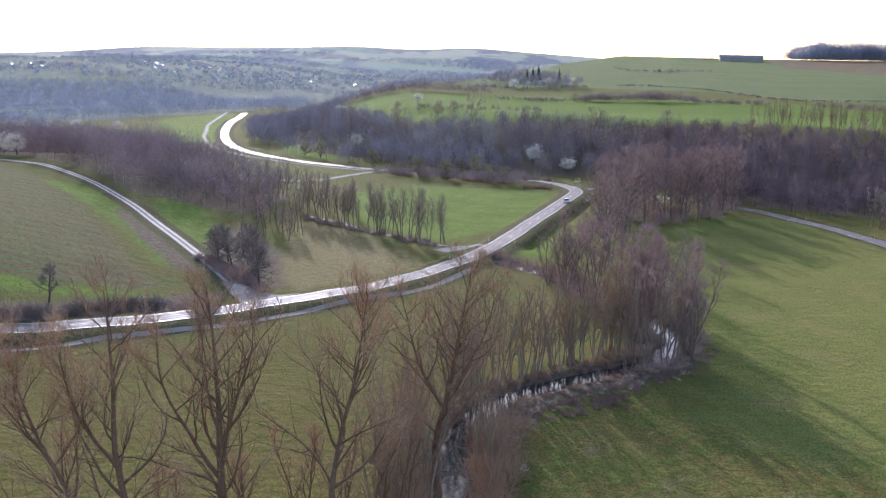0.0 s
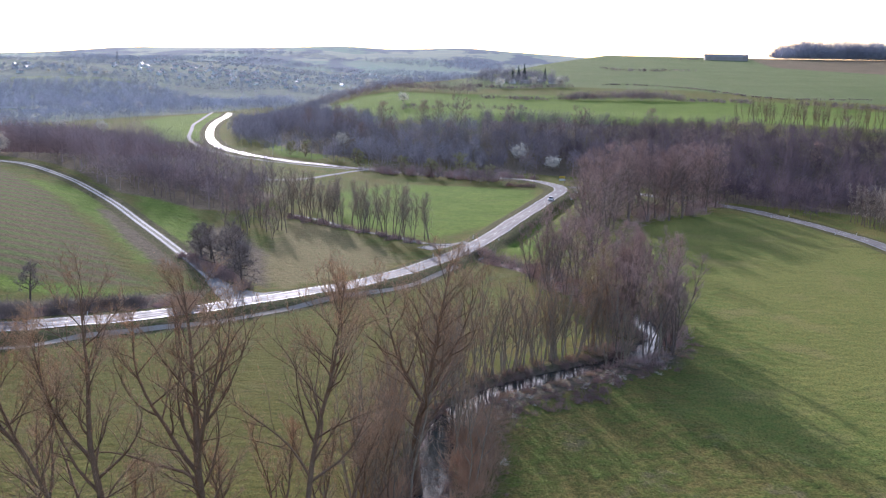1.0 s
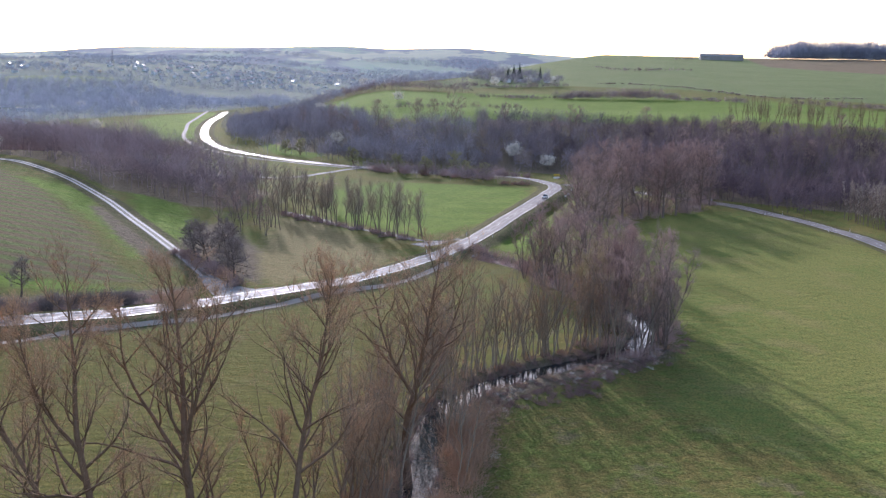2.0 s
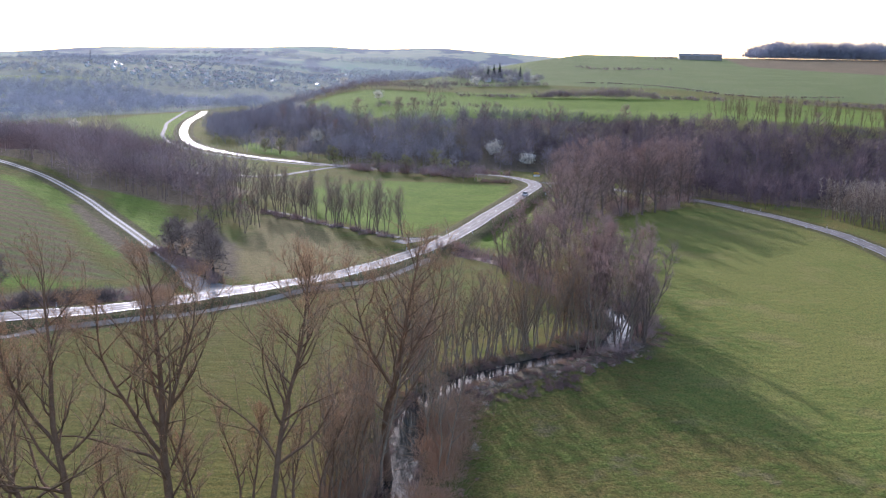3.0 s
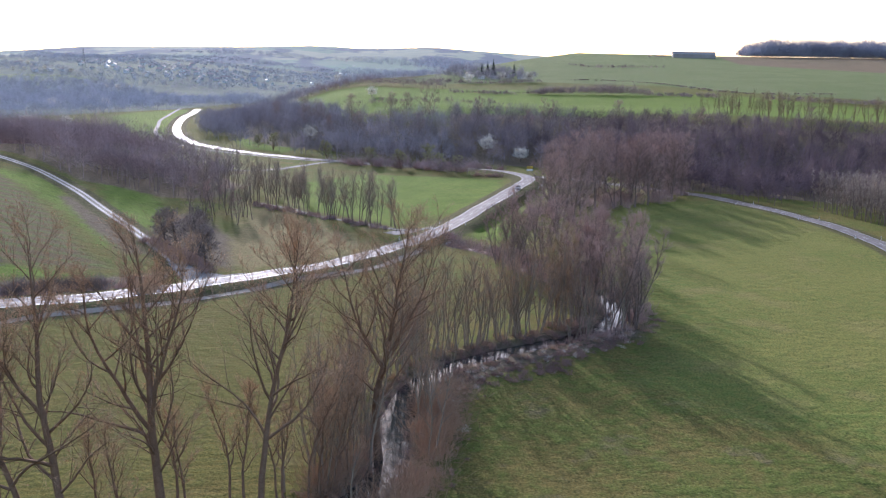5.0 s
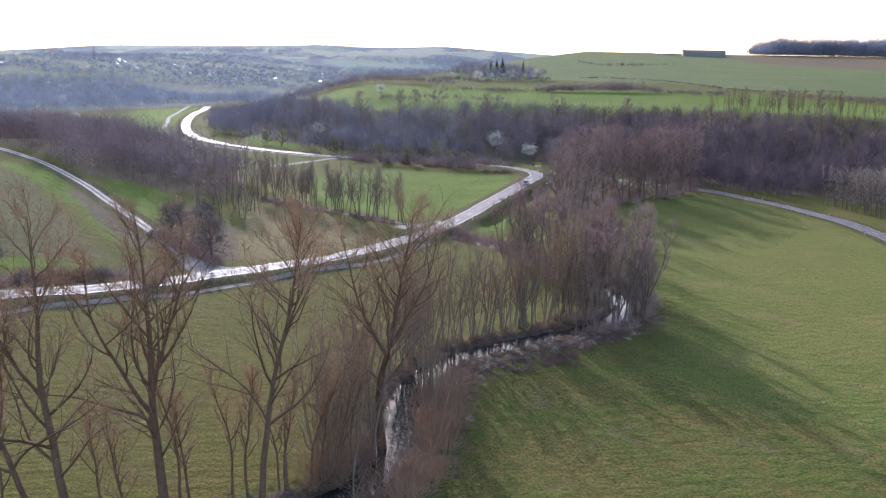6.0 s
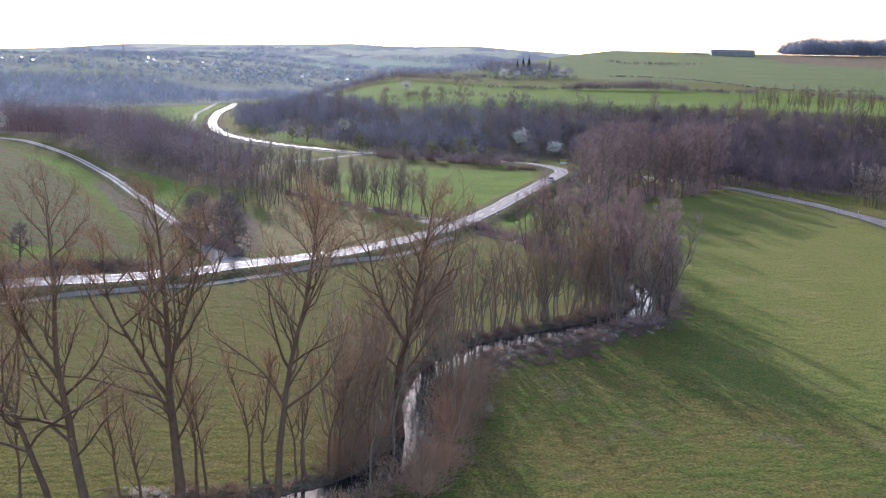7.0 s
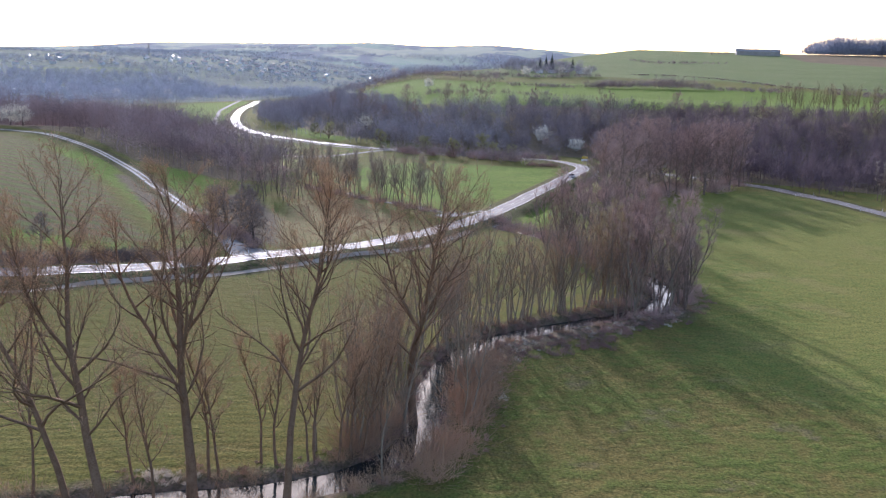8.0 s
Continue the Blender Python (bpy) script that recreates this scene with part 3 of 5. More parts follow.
def grow(seed, tall, stems=1, girth=0.3, first=0.25, limbs=18, reach=0.30, steep=0.75, forks=8, subs=3, twigs=4, twig=1.3, thin=0.018, buds=0, narrow=0.4, rise=0.10, bud_size=(0.04, 0.09), leaders=(), wander=0.045, bends=4):
    """A bare tree of that height: stems and leaders, limbs, branches and twigs, as shapes, and its buds. The stems and limbs come as lists."""
    rng = np.random.default_rng(seed)
    trunks, boughs, branch, fine, bud = [], [], Shape(), Shape(), Shape()
    axes, a, b, ra = [], [], [], []
    for s in range(stems):
        az = rng.uniform(0, 6.28) if stems > 1 else 0
        out = rng.uniform(0.10, 0.26) if stems > 1 else 0.0
        h = tall * (rng.uniform(0.78, 1.0) if s else 1.0)
        r0 = girth * (0.65 if stems > 1 else 1.0) * rng.uniform(0.9, 1.1)
        way = np.array([math.cos(az) * out, math.sin(az) * out, 1.0])
        stem = bend_path((math.cos(az) * 0.25 * (stems > 1), math.sin(az) * 0.25 * (stems > 1), -0.6), way, h + 0.6, 12, 0.06, wander, rng)
        u = np.linspace(0, 1, 13)
        trunks.append(Shape())
        trunks[-1].tube(stem, r0 * (1 - u) ** 0.8 + 0.02 + 0.25 * r0 * np.exp(-u * 22), 8)
        axes.append((stem, r0, az, first, max(3, limbs // stems), 1.0))
    for t, turn, up in leaders:
        p, _ = along(axes[0][0], t)
        way = np.array([math.cos(radians(turn)), math.sin(radians(turn)), up])
        lead = bend_path(p, way / np.linalg.norm(way), tall * (1 - t) * 0.88, 9, 0.10, 0.09, rng)
        r1 = axes[0][1] * (1 - t) ** 0.8 * 0.62
        trunks.append(Shape())
        trunks[-1].tube(lead, r1 * np.linspace(1, 0, 10) ** 0.8 + 0.02, 7)
        axes.append((lead, r1, radians(turn), 0.15, max(4, limbs // 2), 1 - 0.75 * t))

    def side(e, low, high):
        """A way that leaves a branch under an angle."""
        n = np.cross(e, rng.normal(size=3))
        n /= np.linalg.norm(n) + 1e-9
        k = rng.uniform(low, high)
        w = e * math.cos(k) + n * math.sin(k) + np.array([0, 0, 0.12])
        return w / np.linalg.norm(w)

    for stem, r0, az, low, count, share in axes:
        for k in range(count):
            t = low + (0.98 - low) * ((k + rng.uniform(0.1, 0.9)) / count) ** 0.9
            p, d = along(stem, t)
            az2 = k * 2.4 + rng.uniform(-0.6, 0.6) + az
            up = steep * rng.uniform(0.7, 1.3) + 0.45 * t
            away = np.array([math.cos(az2), math.sin(az2), up])
            away /= np.linalg.norm(away)
            size = share * tall * reach * (1.1 - narrow * max(0, 0.4 - t) / 0.4 - 0.78 * max(0, t - 0.4) / 0.6) * rng.uniform(0.6, 1.2)
            limb = bend_path(p, away, size, bends + 3, rise, 0.13, rng)
            rl = min(r0 * (1 - t) * 0.6 + 0.02, size * 0.014 + 0.012)
            boughs.append(Shape())
            boughs[-1].tube(limb, rl * (1 - np.linspace(0, 1, bends + 4)) ** 0.85 + thin * 0.9, 4)
            for f in range(forks):
                at = 0.15 + 0.85 * (f + rng.uniform(0, 1)) / forks
                q, e = along(limb, at)
                ls = size * 0.58 * (1 - 0.6 * at) * rng.uniform(0.6, 1.25)
                small = bend_path(q, side(e / np.linalg.norm(e), 0.35, 0.95), ls, bends, 0.07, 0.13, rng)
                branch.tube(small, np.linspace(rl * 0.42 * (1 - 0.6 * at) + thin * 0.6, thin * 0.8, bends + 1), 3)
                for g in range(subs):
                    at2 = 0.2 + 0.8 * (g + rng.uniform(0, 1)) / subs
                    w, v = along(small, at2)
                    way = side(v / np.linalg.norm(v), 0.25, 0.9)
                    l2 = max(twig * 0.8, ls * 0.5 * (1 - 0.4 * at2)) * rng.uniform(0.6, 1.2)
                    a.append(w)
                    b.append(w + way * l2)
                    ra.append(thin)
                    for _ in range(twigs):
                        start = w + way * l2 * rng.uniform(0.15, 0.95)
                        a.append(start)
                        b.append(start + side(way, 0.2, 0.9) * twig * rng.uniform(0.35, 1.1))
                        ra.append(thin * 0.7)
    a, b = np.array(a), np.array(b)
    fine.spikes(a, b, np.array(ra) * rng.uniform(0.8, 1.15, len(a)))
    if buds:
        pick = rng.integers(0, len(a), buds)
        f = rng.uniform(0.3, 1.0, buds)[:, None]
        bud.flakes(a[pick] + (b[pick] - a[pick]) * f, rng.uniform(*bud_size, buds), rng)
    return trunks, boughs, branch, fine, bud if buds else None


def joined(shapes):
    """Several shapes as one."""
    out = Shape()
    for shape in shapes:
        for v, t in zip(shape.v, shape.t):
            first = t.min()
            out.put(v, t - first)
    return out


def tree(name, label, group, bark, wood, seed, bud_material=None, bud_name="bud_growth", category="tree", apart=False, **form):
    """A tree as a thing: trunks, limbs, crown of twigs. apart: every limb is a part of its own."""
    trunks, boughs, branch, fine, bud = grow(seed, **form)
    root = tagged(new(name), label, category, group)
    for shape in trunks:
        part("trunk", shape.mesh("trunk", bark, True), None, root)
    if apart:
        for shape in boughs:
            part("limb", shape.mesh("limb", bark, True), None, root)
    rest = branch if apart else joined([*boughs, branch])
    tagged(part("branchwork", rest.mesh("branchwork", bark, True), None, root), kind="stuff")
    tagged(part("crown", fine.mesh("crown", wood), None, root), kind="stuff")
    if bud:
        tagged(part(bud_name, bud.mesh(bud_name, bud_material), None, root), kind="stuff")
    return root


def stand(x, y, turn=0.0, size=1.0, tilt=(0.0, 0.0)):
    """A pose on the ground."""
    return pose(x, y, float(height(x, y)) - 0.1, tilt[0], tilt[1], turn) @ Matrix.Scale(size, 4)


def planted(models, places, rng, sizes=(0.85, 1.1), lean=2.5):
    """Copies of model trees at plan places; each model itself takes one of the places."""
    for n, (x, y) in enumerate(places):
        ob = models[n % len(models)]
        m = stand(x, y, rng.uniform(0, 360), rng.uniform(*sizes), (rng.normal() * lean, rng.normal() * lean))
        if n < len(models):
            ob.matrix_basis = m
        else:
            c = copy_thing(ob, m)
            c.matrix_basis = m


rng = np.random.default_rng(7)
# tall poplars at the stream: height, reach, steepness, first limb, girth, second leaders (height, turn, steepness)
POPLARS = ((32.0, 0.36, 0.85, 0.34, 0.40, ((0.66, 20, 2.2),)), (33.0, 0.36, 0.8, 0.24, 0.58, ((0.42, 178, 1.5), (0.50, 8, 1.4))),
           (33.0, 0.29, 0.95, 0.30, 0.46, ((0.53, 185, 2.2),)), (31.0, 0.42, 0.75, 0.26, 0.48, ((0.42, 185, 1.15), (0.46, 15, 1.25))))
poplars = [tree("poplar", "tall bare poplar with russet buds beside the stream", "poplars at the stream", BARK, TWIG, 11 + k, BUD, tall=t, girth=g, first=f,
                limbs=24, reach=r, steep=s, forks=8, subs=5, twigs=5, twig=1.1, thin=0.0125, buds=6500, narrow=0.1, rise=0.04, leaders=two, wander=0.06, bud_size=(0.03, 0.075), apart=True)
           for k, (t, r, s, f, g, two) in enumerate(POPLARS)]
TALL = [(-11.2, 88.6, 0, 20, 1.0, 0, 0.5), (-20.2, 88.3, 1, 0, 1.0, 0, -8.0), (-25.0, 80.0, 2, 0, 1.0, 0, -7.0), (0.1, 113.0, 3, 0, 1.0, 0, 0.0), (-28.8, 81.5, 0, 215, 0.93, 0, -10.5)]
for n, (x, y, k, turn, size, tx, ty) in enumerate(TALL):
    m = pose(x, y, float(height(x, y)) - 0.15, tx, ty, 0) @ pose(0, 0, 0, 0, 0, turn) @ Matrix.Scale(size, 4)
    if n < 4:
        poplars[k].matrix_basis = m
    else:
        copy_thing(poplars[k], m).matrix_basis = m

# slender alders and young trees on the banks
alders = [tree("alder", "slender bare alder on the stream bank", "alders on the banks", BARK_ALDER, TWIG_BANK, 31 + k, tall=1.12 * t, stems=s, girth=0.16, first=0.25,
               limbs=l, reach=r, steep=0.95, forks=5, subs=3, twigs=2, twig=0.9, thin=0.010, narrow=0.2, wander=0.07, bends=2)
          for k, (t, s, l, r) in enumerate(((15.0, 1, 16, 0.22), (14.0, 3, 24, 0.24), (12.5, 2, 18, 0.20), (16.5, 2, 22, 0.24), (11.0, 1, 12, 0.22)))]
young = [tree("young_poplar", "young bare poplar with a few russet buds", "young poplars", BARK, TWIG, 51 + k, BUD, tall=t, girth=0.15, first=0.3, limbs=15, reach=0.27,
              steep=1.3, forks=5, subs=4, twigs=4, twig=1.0, thin=0.013, buds=420, wander=0.07) for k, t in enumerate((14.0, 16.5))]
planted(young, [(-23.8, 87.0), (-20.2, 94.2), (-19.3, 94.6), (-15.6, 98.2), (-13.9, 97.9), (-10.7, 99.1), (-10.0, 99.4), (-7.4, 99.8), (-4.9, 101.0), (-36.0, 88.5), (-6.2, 100.6), (-3.2, 105.0), (-27.5, 92.5)], rng, (0.8, 1.05), 3)
bank = []
for k, (x, y) in enumerate(STREAM_LINE):
    q = np.array(STREAM_LINE[min(k + 1, len(STREAM_LINE) - 1)]) - np.array(STREAM_LINE[max(k - 1, 0)])
    q = q / np.linalg.norm(q)
    bank.append((x, y, q[1], -q[0]))


def on_bank(y0, y1, side, near, far, n, x0=-999.0, x1=999.0):
    """n places on one bank (side 1: on the right as the line runs), between two stations."""
    pick = [p for p in bank if y0 <= p[1] <= y1 and x0 <= p[0] <= x1]
    out = []
    for _ in range(n):
        x, y, nx, ny = pick[rng.integers(len(pick))]
        d = side * rng.uniform(near, far)
        out.append((x + nx * d + rng.normal() * 0.6, y + ny * d + rng.normal() * 0.6))
    return out


planted(alders, on_bank(146, 174, 1, 3.4, 7.0, 60) + on_bank(122, 150, 1, 3.2, 8.5, 18) + on_bank(97, 124, 1, 2.8, 8.0, 30) + on_bank(97, 132, -1, 2.8, 5.0, 6) + on_bank(164, 186, -1, 2.2, 4.0, 8), rng, (0.75, 1.1), 3)
bank_trees = [tree("bank_tree", "tall bare tree crowding the stream bend", "trees at the stream bend", BARK_PALE, TWIG_ALDER, 61 + k, tall=t, stems=s, girth=0.22, first=0.2,
                   limbs=24, reach=0.27, steep=1.15, forks=5, subs=4, twigs=4, twig=1.2, thin=0.019, wander=0.06, bends=3) for k, (t, s) in enumerate(((19.0, 1), (20.5, 2), (17.0, 3)))]
planted(bank_trees, on_bank(170, 236, 1, 2.8, 8.0, 22, 26) + on_bank(172, 232, -1, 2.8, 5.0, 14, 26), rng, (0.75, 1.05), 3)
willows = [tree("willow", "pale ochre willow at the stream bend", "willows", BARK, TWIG_WILLOW, 71, tall=17.0, stems=2, girth=0.3, first=0.2, limbs=24, reach=0.26, steep=0.9,
                forks=7, subs=4, twigs=4, twig=1.2, thin=0.026)]
planted(willows, [(35.5, 180.0), (32.0, 177.0)], rng, (0.9, 1.05), 2)
# clump at the far end of the meadow
clump = [tree("clump_tree", "big bare broadleaf tree with a broad brown crown", "big bare trees", BARK_PALE, TWIG_ALDER, 81 + k, tall=t, stems=s, girth=0.34, first=0.12,
              limbs=26, reach=0.33, steep=0.6, forks=5, subs=3, twigs=4, twig=1.7, thin=0.038, rise=0.06, bends=2) for k, (t, s) in enumerate(((24.0, 1), (25.5, 2), (22.0, 1)))]
places = [(58, 322), (64, 330), (70, 336), (66, 345), (74, 346), (80, 338), (85, 345), (78, 356), (88, 357), (93, 350), (97, 360), (90, 368), (100, 371), (105, 366), (108, 378),
          (99, 382), (72, 368), (62, 356), (82, 374), (112, 386), (54, 336), (52, 310), (56, 298), (48, 284), (46, 264), (44, 248), (61, 314), (68, 324), (76, 330), (84, 334), (90, 340), (96, 346), (103, 356), (110, 368), (64, 338), (86, 352)]
planted(clump, places, rng, (0.88, 1.05), 2)
for n, (x, y, size) in enumerate(((-58, 600, 0.8), (-48, 594, 0.7), (-28, 585, 0.85), (-5, 568, 0.8), (16, 562, 0.85), (4, 575, 0.75), (44, 545, 0.75), (80, 540, 0.7), (118, 520, 0.75), (-80, 640, 0.7), (-20, 548, 0.7),
                                  (150, 478, 0.7), (190, 440, 0.72), (10, 530, 0.7), (-40, 560, 0.65), (70, 520, 0.7), (128, 470, 0.7), (168, 420, 0.7))):
    m = stand(x, y, rng.uniform(0, 360), size)
    copy_thing(clump[n % 3], m).matrix_basis = m
# tree rows in the middle meadow
rows = [tree("row_tree", "slim bare tree of a straight row in the meadow", "tree rows", BARK_PALE, TWIG_ROW, 91 + k, tall=t, girth=0.13, first=0.28, limbs=15, reach=0.30, steep=1.15,
             forks=4, subs=3, twigs=3, twig=1.3, thin=0.015, wander=0.07, bends=2) for k, t in enumerate((14.0, 15.0, 13.0))]
line = [(-48 + 46 * f + rng.normal() * 1.8, 331 - 47 * f + rng.normal() * 2.2) for f in np.linspace(0, 1, 56)]
line += [(-72 + 50 * f + rng.normal() * 1.5, 384 - 54 * f + rng.normal() * 2.5) for f in np.linspace(0, 1, 20)]
line += [(-62 + 14 * f + rng.normal() * 3, 330 - 36 * f + rng.normal() * 4) for f in np.linspace(0, 1, 8)]
planted(rows, line[:56] + line[76:], rng, (0.72, 1.08), 3.5)
for n, (x, y) in enumerate(line[56:76]):
    m = stand(x, y, rng.uniform(0, 360), rng.uniform(0.65, 0.85))
    copy_thing(rows[n % 3], m).matrix_basis = m
# dark thorny orchard trees at the farm track
orchard = [tree("orchard_tree", "low dark fruit tree with a round dense crown", "old orchard trees", BARK_DARK, TWIG_DARK, 101 + k, tall=t, girth=0.22, first=0.22, limbs=20, reach=0.50,
                steep=0.30, forks=7, subs=4, twigs=4, twig=0.9, thin=0.022, rise=-0.02) for k, t in enumerate((8.0, 9.0))]
for x, y in ((-54, 288), (-49, 294), (-58, 296), (-52, 302), (-46, 284), (-60, 286), (-47, 300)):
    m = stand(x, y, rng.uniform(0, 360), rng.uniform(0.55, 0.68))
    copy_thing(bank_trees[int(x) % 3], m).matrix_basis = m
planted(orchard, [(-57.0, 244), (-52.5, 238), (-49.0, 246), (-60.0, 254), (-46.0, 231), (-54.0, 257), (-43.0, 222.5), (-47.5, 238), (-56, 249)], rng, (0.85, 1.15), 3)
field_tree = [tree("field_tree", "lone dark fruit tree at the field edge", "field trees", BARK_DARK, TWIG_DARK, 111, tall=7.5, girth=0.25, first=0.25, limbs=18, reach=0.42, steep=0.5,
                   forks=7, subs=4, twigs=4, twig=0.8, thin=0.022, rise=-0.02)]
planted(field_tree, [(-80.5, 193.5), (-96.0, 191.0)], rng, (0.9, 1.0), 2)
# young plantation and the row on the plateau's edge
pole = [tree("plantation_tree", "thin pale ochre plantation tree", "plantation trees", BARK_PALE, TWIG_PALE, 121 + k, tall=15.0 - k, girth=0.12, first=0.15, limbs=12, reach=0.15, steep=2.2,
             forks=3, subs=2, twigs=2, twig=1.4, thin=0.032, bends=1) for k in range(2)]
planted(pole, [(148 + 0.57 * k + 3.05 * n + rng.normal() * 0.4, 336 - 2.95 * k + 0.6 * n + rng.normal() * 0.4) for n in range(9) for k in range(18)], rng, (0.8, 1.0), 1.0)
edge = [tree("edge_tree", "slim sunlit tree on the edge of the plateau", "plateau edge trees", BARK, TWIG_WILLOW, 131 + k, tall=13.0, girth=0.11, first=0.2, limbs=12, reach=0.24, steep=1.4,
             forks=2, subs=2, twigs=2, twig=1.7, thin=0.030, bends=1) for k in range(2)]
crest = spline([(178, 556), (189, 530), (205, 500), (232, 470), (263, 445), (300, 415)], 3.0)
planted(edge, [(crest[k % len(crest)][0] + rng.normal() * 7, crest[k % len(crest)][1] + rng.normal() * 7) for k in rng.integers(0, len(crest), 150)], rng, (0.6, 1.05), 2.0)


# ---------------------------------------------------------------- woods, hedges and reeds
def forest(name, x, y, tall, label, material, category, twigs=55, thick=0.10, spread=0.40, low=0.25, ceiling=None):
    """Many bare trees far off: for each a trunk and a rounded crown of twigs that fan from it, in one mesh. ceiling: no crown reaches above it."""
    x, y = np.asarray(x, float), np.asarray(y, float)
    n = len(x)
    tall = tall * rng.uniform(0.62, 1.2, n) * (1 + 0.16 * np.sin(x / 15 + 1) * np.sin(y / 12))
    floor = height(x, y) - 0.3
    if ceiling:
        tall = np.clip(np.minimum(tall, ceiling + rng.normal(size=n) * 1.2 - floor), 3.0, None)
    foot = np.stack([x, y, floor], -1)
    shape = Shape()
    top = foot + np.stack([rng.normal(size=n) * 0.04 * tall, rng.normal(size=n) * 0.04 * tall, 0.9 * tall], -1)
    shape.spikes(foot, top, tall * 0.006 + thick * 0.3)
    az = rng.uniform(0, 6.28, (n, twigs))
    el = np.arcsin(rng.uniform(-0.45, 1.0, (n, twigs)))
    way = np.stack([np.cos(az) * np.cos(el), np.sin(az) * np.cos(el), np.sin(el)], -1)
    wide = spread * tall * rng.uniform(0.75, 1.2, n)
    high = tall * (1 - low) * 0.56
    reach = np.stack([wide, wide, high], -1)[:, None]
    heart = foot + np.stack([0 * tall, 0 * tall, tall * (low + (1 - low) * 0.42)], -1)
    out = rng.uniform(0.35, 1.0, (n, twigs, 1)) ** 0.7
    lump = 1 + 0.25 * np.sin(3 * az + x[:, None])[..., None] * np.cos(2 * el + y[:, None])[..., None]
    b = heart[:, None] + way * reach * out * lump
    a = heart[:, None] + way * reach * (out * lump - rng.uniform(0.12, 0.28, (n, twigs, 1))) - np.array([0, 0, 1.0]) * (0.06 * tall)[:, None, None]
    b = b + rng.normal(size=b.shape) * (0.05 * tall)[:, None, None]
    shape.blades(a.reshape(-1, 3), b.reshape(-1, 3), (thick * rng.uniform(0.6, 1.4, (n, twigs))).ravel())
    me = shape.mesh(name, material)
    tone = np.random.default_rng(n).uniform(0, 1, n)
    me.attributes.new("tone", "FLOAT", "POINT").data.foreach_set("value", np.concatenate([np.repeat(tone, 4), np.repeat(tone, 3 * twigs)]).astype(np.float32))
    return tagged(new(name, me), label, category, kind="stuff")


def scatter(corners, gap):
    """Places about gap apart within a field."""
    c = np.array(corners, float)
    x, y = np.meshgrid(np.arange(c[:, 0].min(), c[:, 0].max(), gap), np.arange(c[:, 1].min(), c[:, 1].max(), gap))
    x, y = x + rng.uniform(-0.5, 0.5, x.shape) * gap, y + rng.uniform(-0.5, 0.5, y.shape) * gap
    keep = in_field(x, y, corners) > 0
    return x[keep], y[keep]


def hill_places(gap, low, high, corners):
    x, y = scatter(corners, gap)
    d, side = to_line(x, y, FOOT)
    up = -d * side
    keep = (up > low) & (up < high + 4 * np.sin(x / 23) + 3 * np.sin(x / 9))
    return x[keep], y[keep]


HILL = [(30, 300), (30, 640), (200, 600), (330, 520), (420, 300), (300, 150), (180, 250)]
x, y = hill_places(6.0, -4, 92, HILL)
keep = (np.hypot(x - 46, (y - 498) / 2) > 8) & (np.hypot(x - 61, (y - 474) / 2) > 8) & (to_line(x, y, ROAD_LINE)[0] > 6) & (to_line(x, y, spline(RIGHT_ROAD, 8.0))[0] > 6)
# trees towards the bend take the tone with half the painted haze
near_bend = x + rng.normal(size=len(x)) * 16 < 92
for pick, wood in ((keep & near_bend, WOOD_BEND_HAZED), (keep & ~near_bend, WOOD_HILL)):
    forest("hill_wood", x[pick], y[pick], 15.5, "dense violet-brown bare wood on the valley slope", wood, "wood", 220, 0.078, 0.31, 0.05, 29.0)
x, y = hill_places(5.8, -5, 76, [(-172, 800), (-120, 790), (-60, 690), (30, 650), (30, 440), (-60, 480), (-130, 600)])
keep = ~((in_field(x, y, [(-112, 600), (-92, 660), (-52, 548), (-60, 520), (-84, 545)]) > 0) & (rng.uniform(size=len(x)) < 0.8)) & (np.hypot(x + 52, (y - 560) / 2) > 9) & (to_line(x, y, ROAD_LINE)[0] > 6)
forest("spur_wood", x[keep], y[keep], 14.5, "bare wood in hazy grey on the spur above the shining road", WOOD_SPUR_HAZED, "wood", 220, 0.078, 0.31, 0.05, 25.5)
x, y = scatter([(-158, 770), (-128, 850), (-84, 842), (-88, 790), (-112, 715)], 6.5)
forest("crest_wood", x, y, 14.0, "bare trees in hazy grey on the top of the spur", WOOD_SPUR_HAZED, "wood", 200, 0.085, 0.33, 0.04)
x, y = scatter([(-150, 835), (-120, 850), (-60, 832), (-14, 855), (14, 910), (34, 990), (44, 1110), (70, 1240), (30, 1330), (-10, 1200), (-50, 1090), (-100, 990), (-158, 920)], 8.0)
forest("slope_wood", x, y, 8.5, "wood and orchards in hazy grey on the slope above the village", WOOD_MIDDLE_HAZED, "wood", 130, 0.10, 0.42, 0.03)
x, y = scatter([(-34, 462), (4, 440), (28, 424), (40, 428), (34, 443), (18, 451), (-2, 459), (-24, 472)], 4.6)
forest("wood_belt", x, y, 9.0, "belt of bare bushes and trees between meadow and road", WOOD_VALLEY, "wood", 170, 0.06, 0.45, 0.05)
x, y = scatter([(102, 404), (116, 382), (128, 358), (136, 338), (148, 350), (174, 374), (140, 394), (108, 418)], 5.0)
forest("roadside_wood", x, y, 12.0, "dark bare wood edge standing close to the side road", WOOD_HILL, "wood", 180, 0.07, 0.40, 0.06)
x, y = scatter(LEFT_WOOD, 5.2)
forest("valley_wood", x, y, 15.0, "brown bare wood beside the farm track", WOOD_VALLEY, "wood", 170, 0.07, 0.36, 0.08)
x, y = scatter([(-330, 1330), (-200, 1330), (-150, 1180), (-170, 1040), (-215, 1020), (-250, 1000), (-234, 990), (-262, 860), (-330, 700), (-700, 900), (-1100, 1300), (-1100, 1600), (-600, 1560), (-420, 1520)], 11.5)
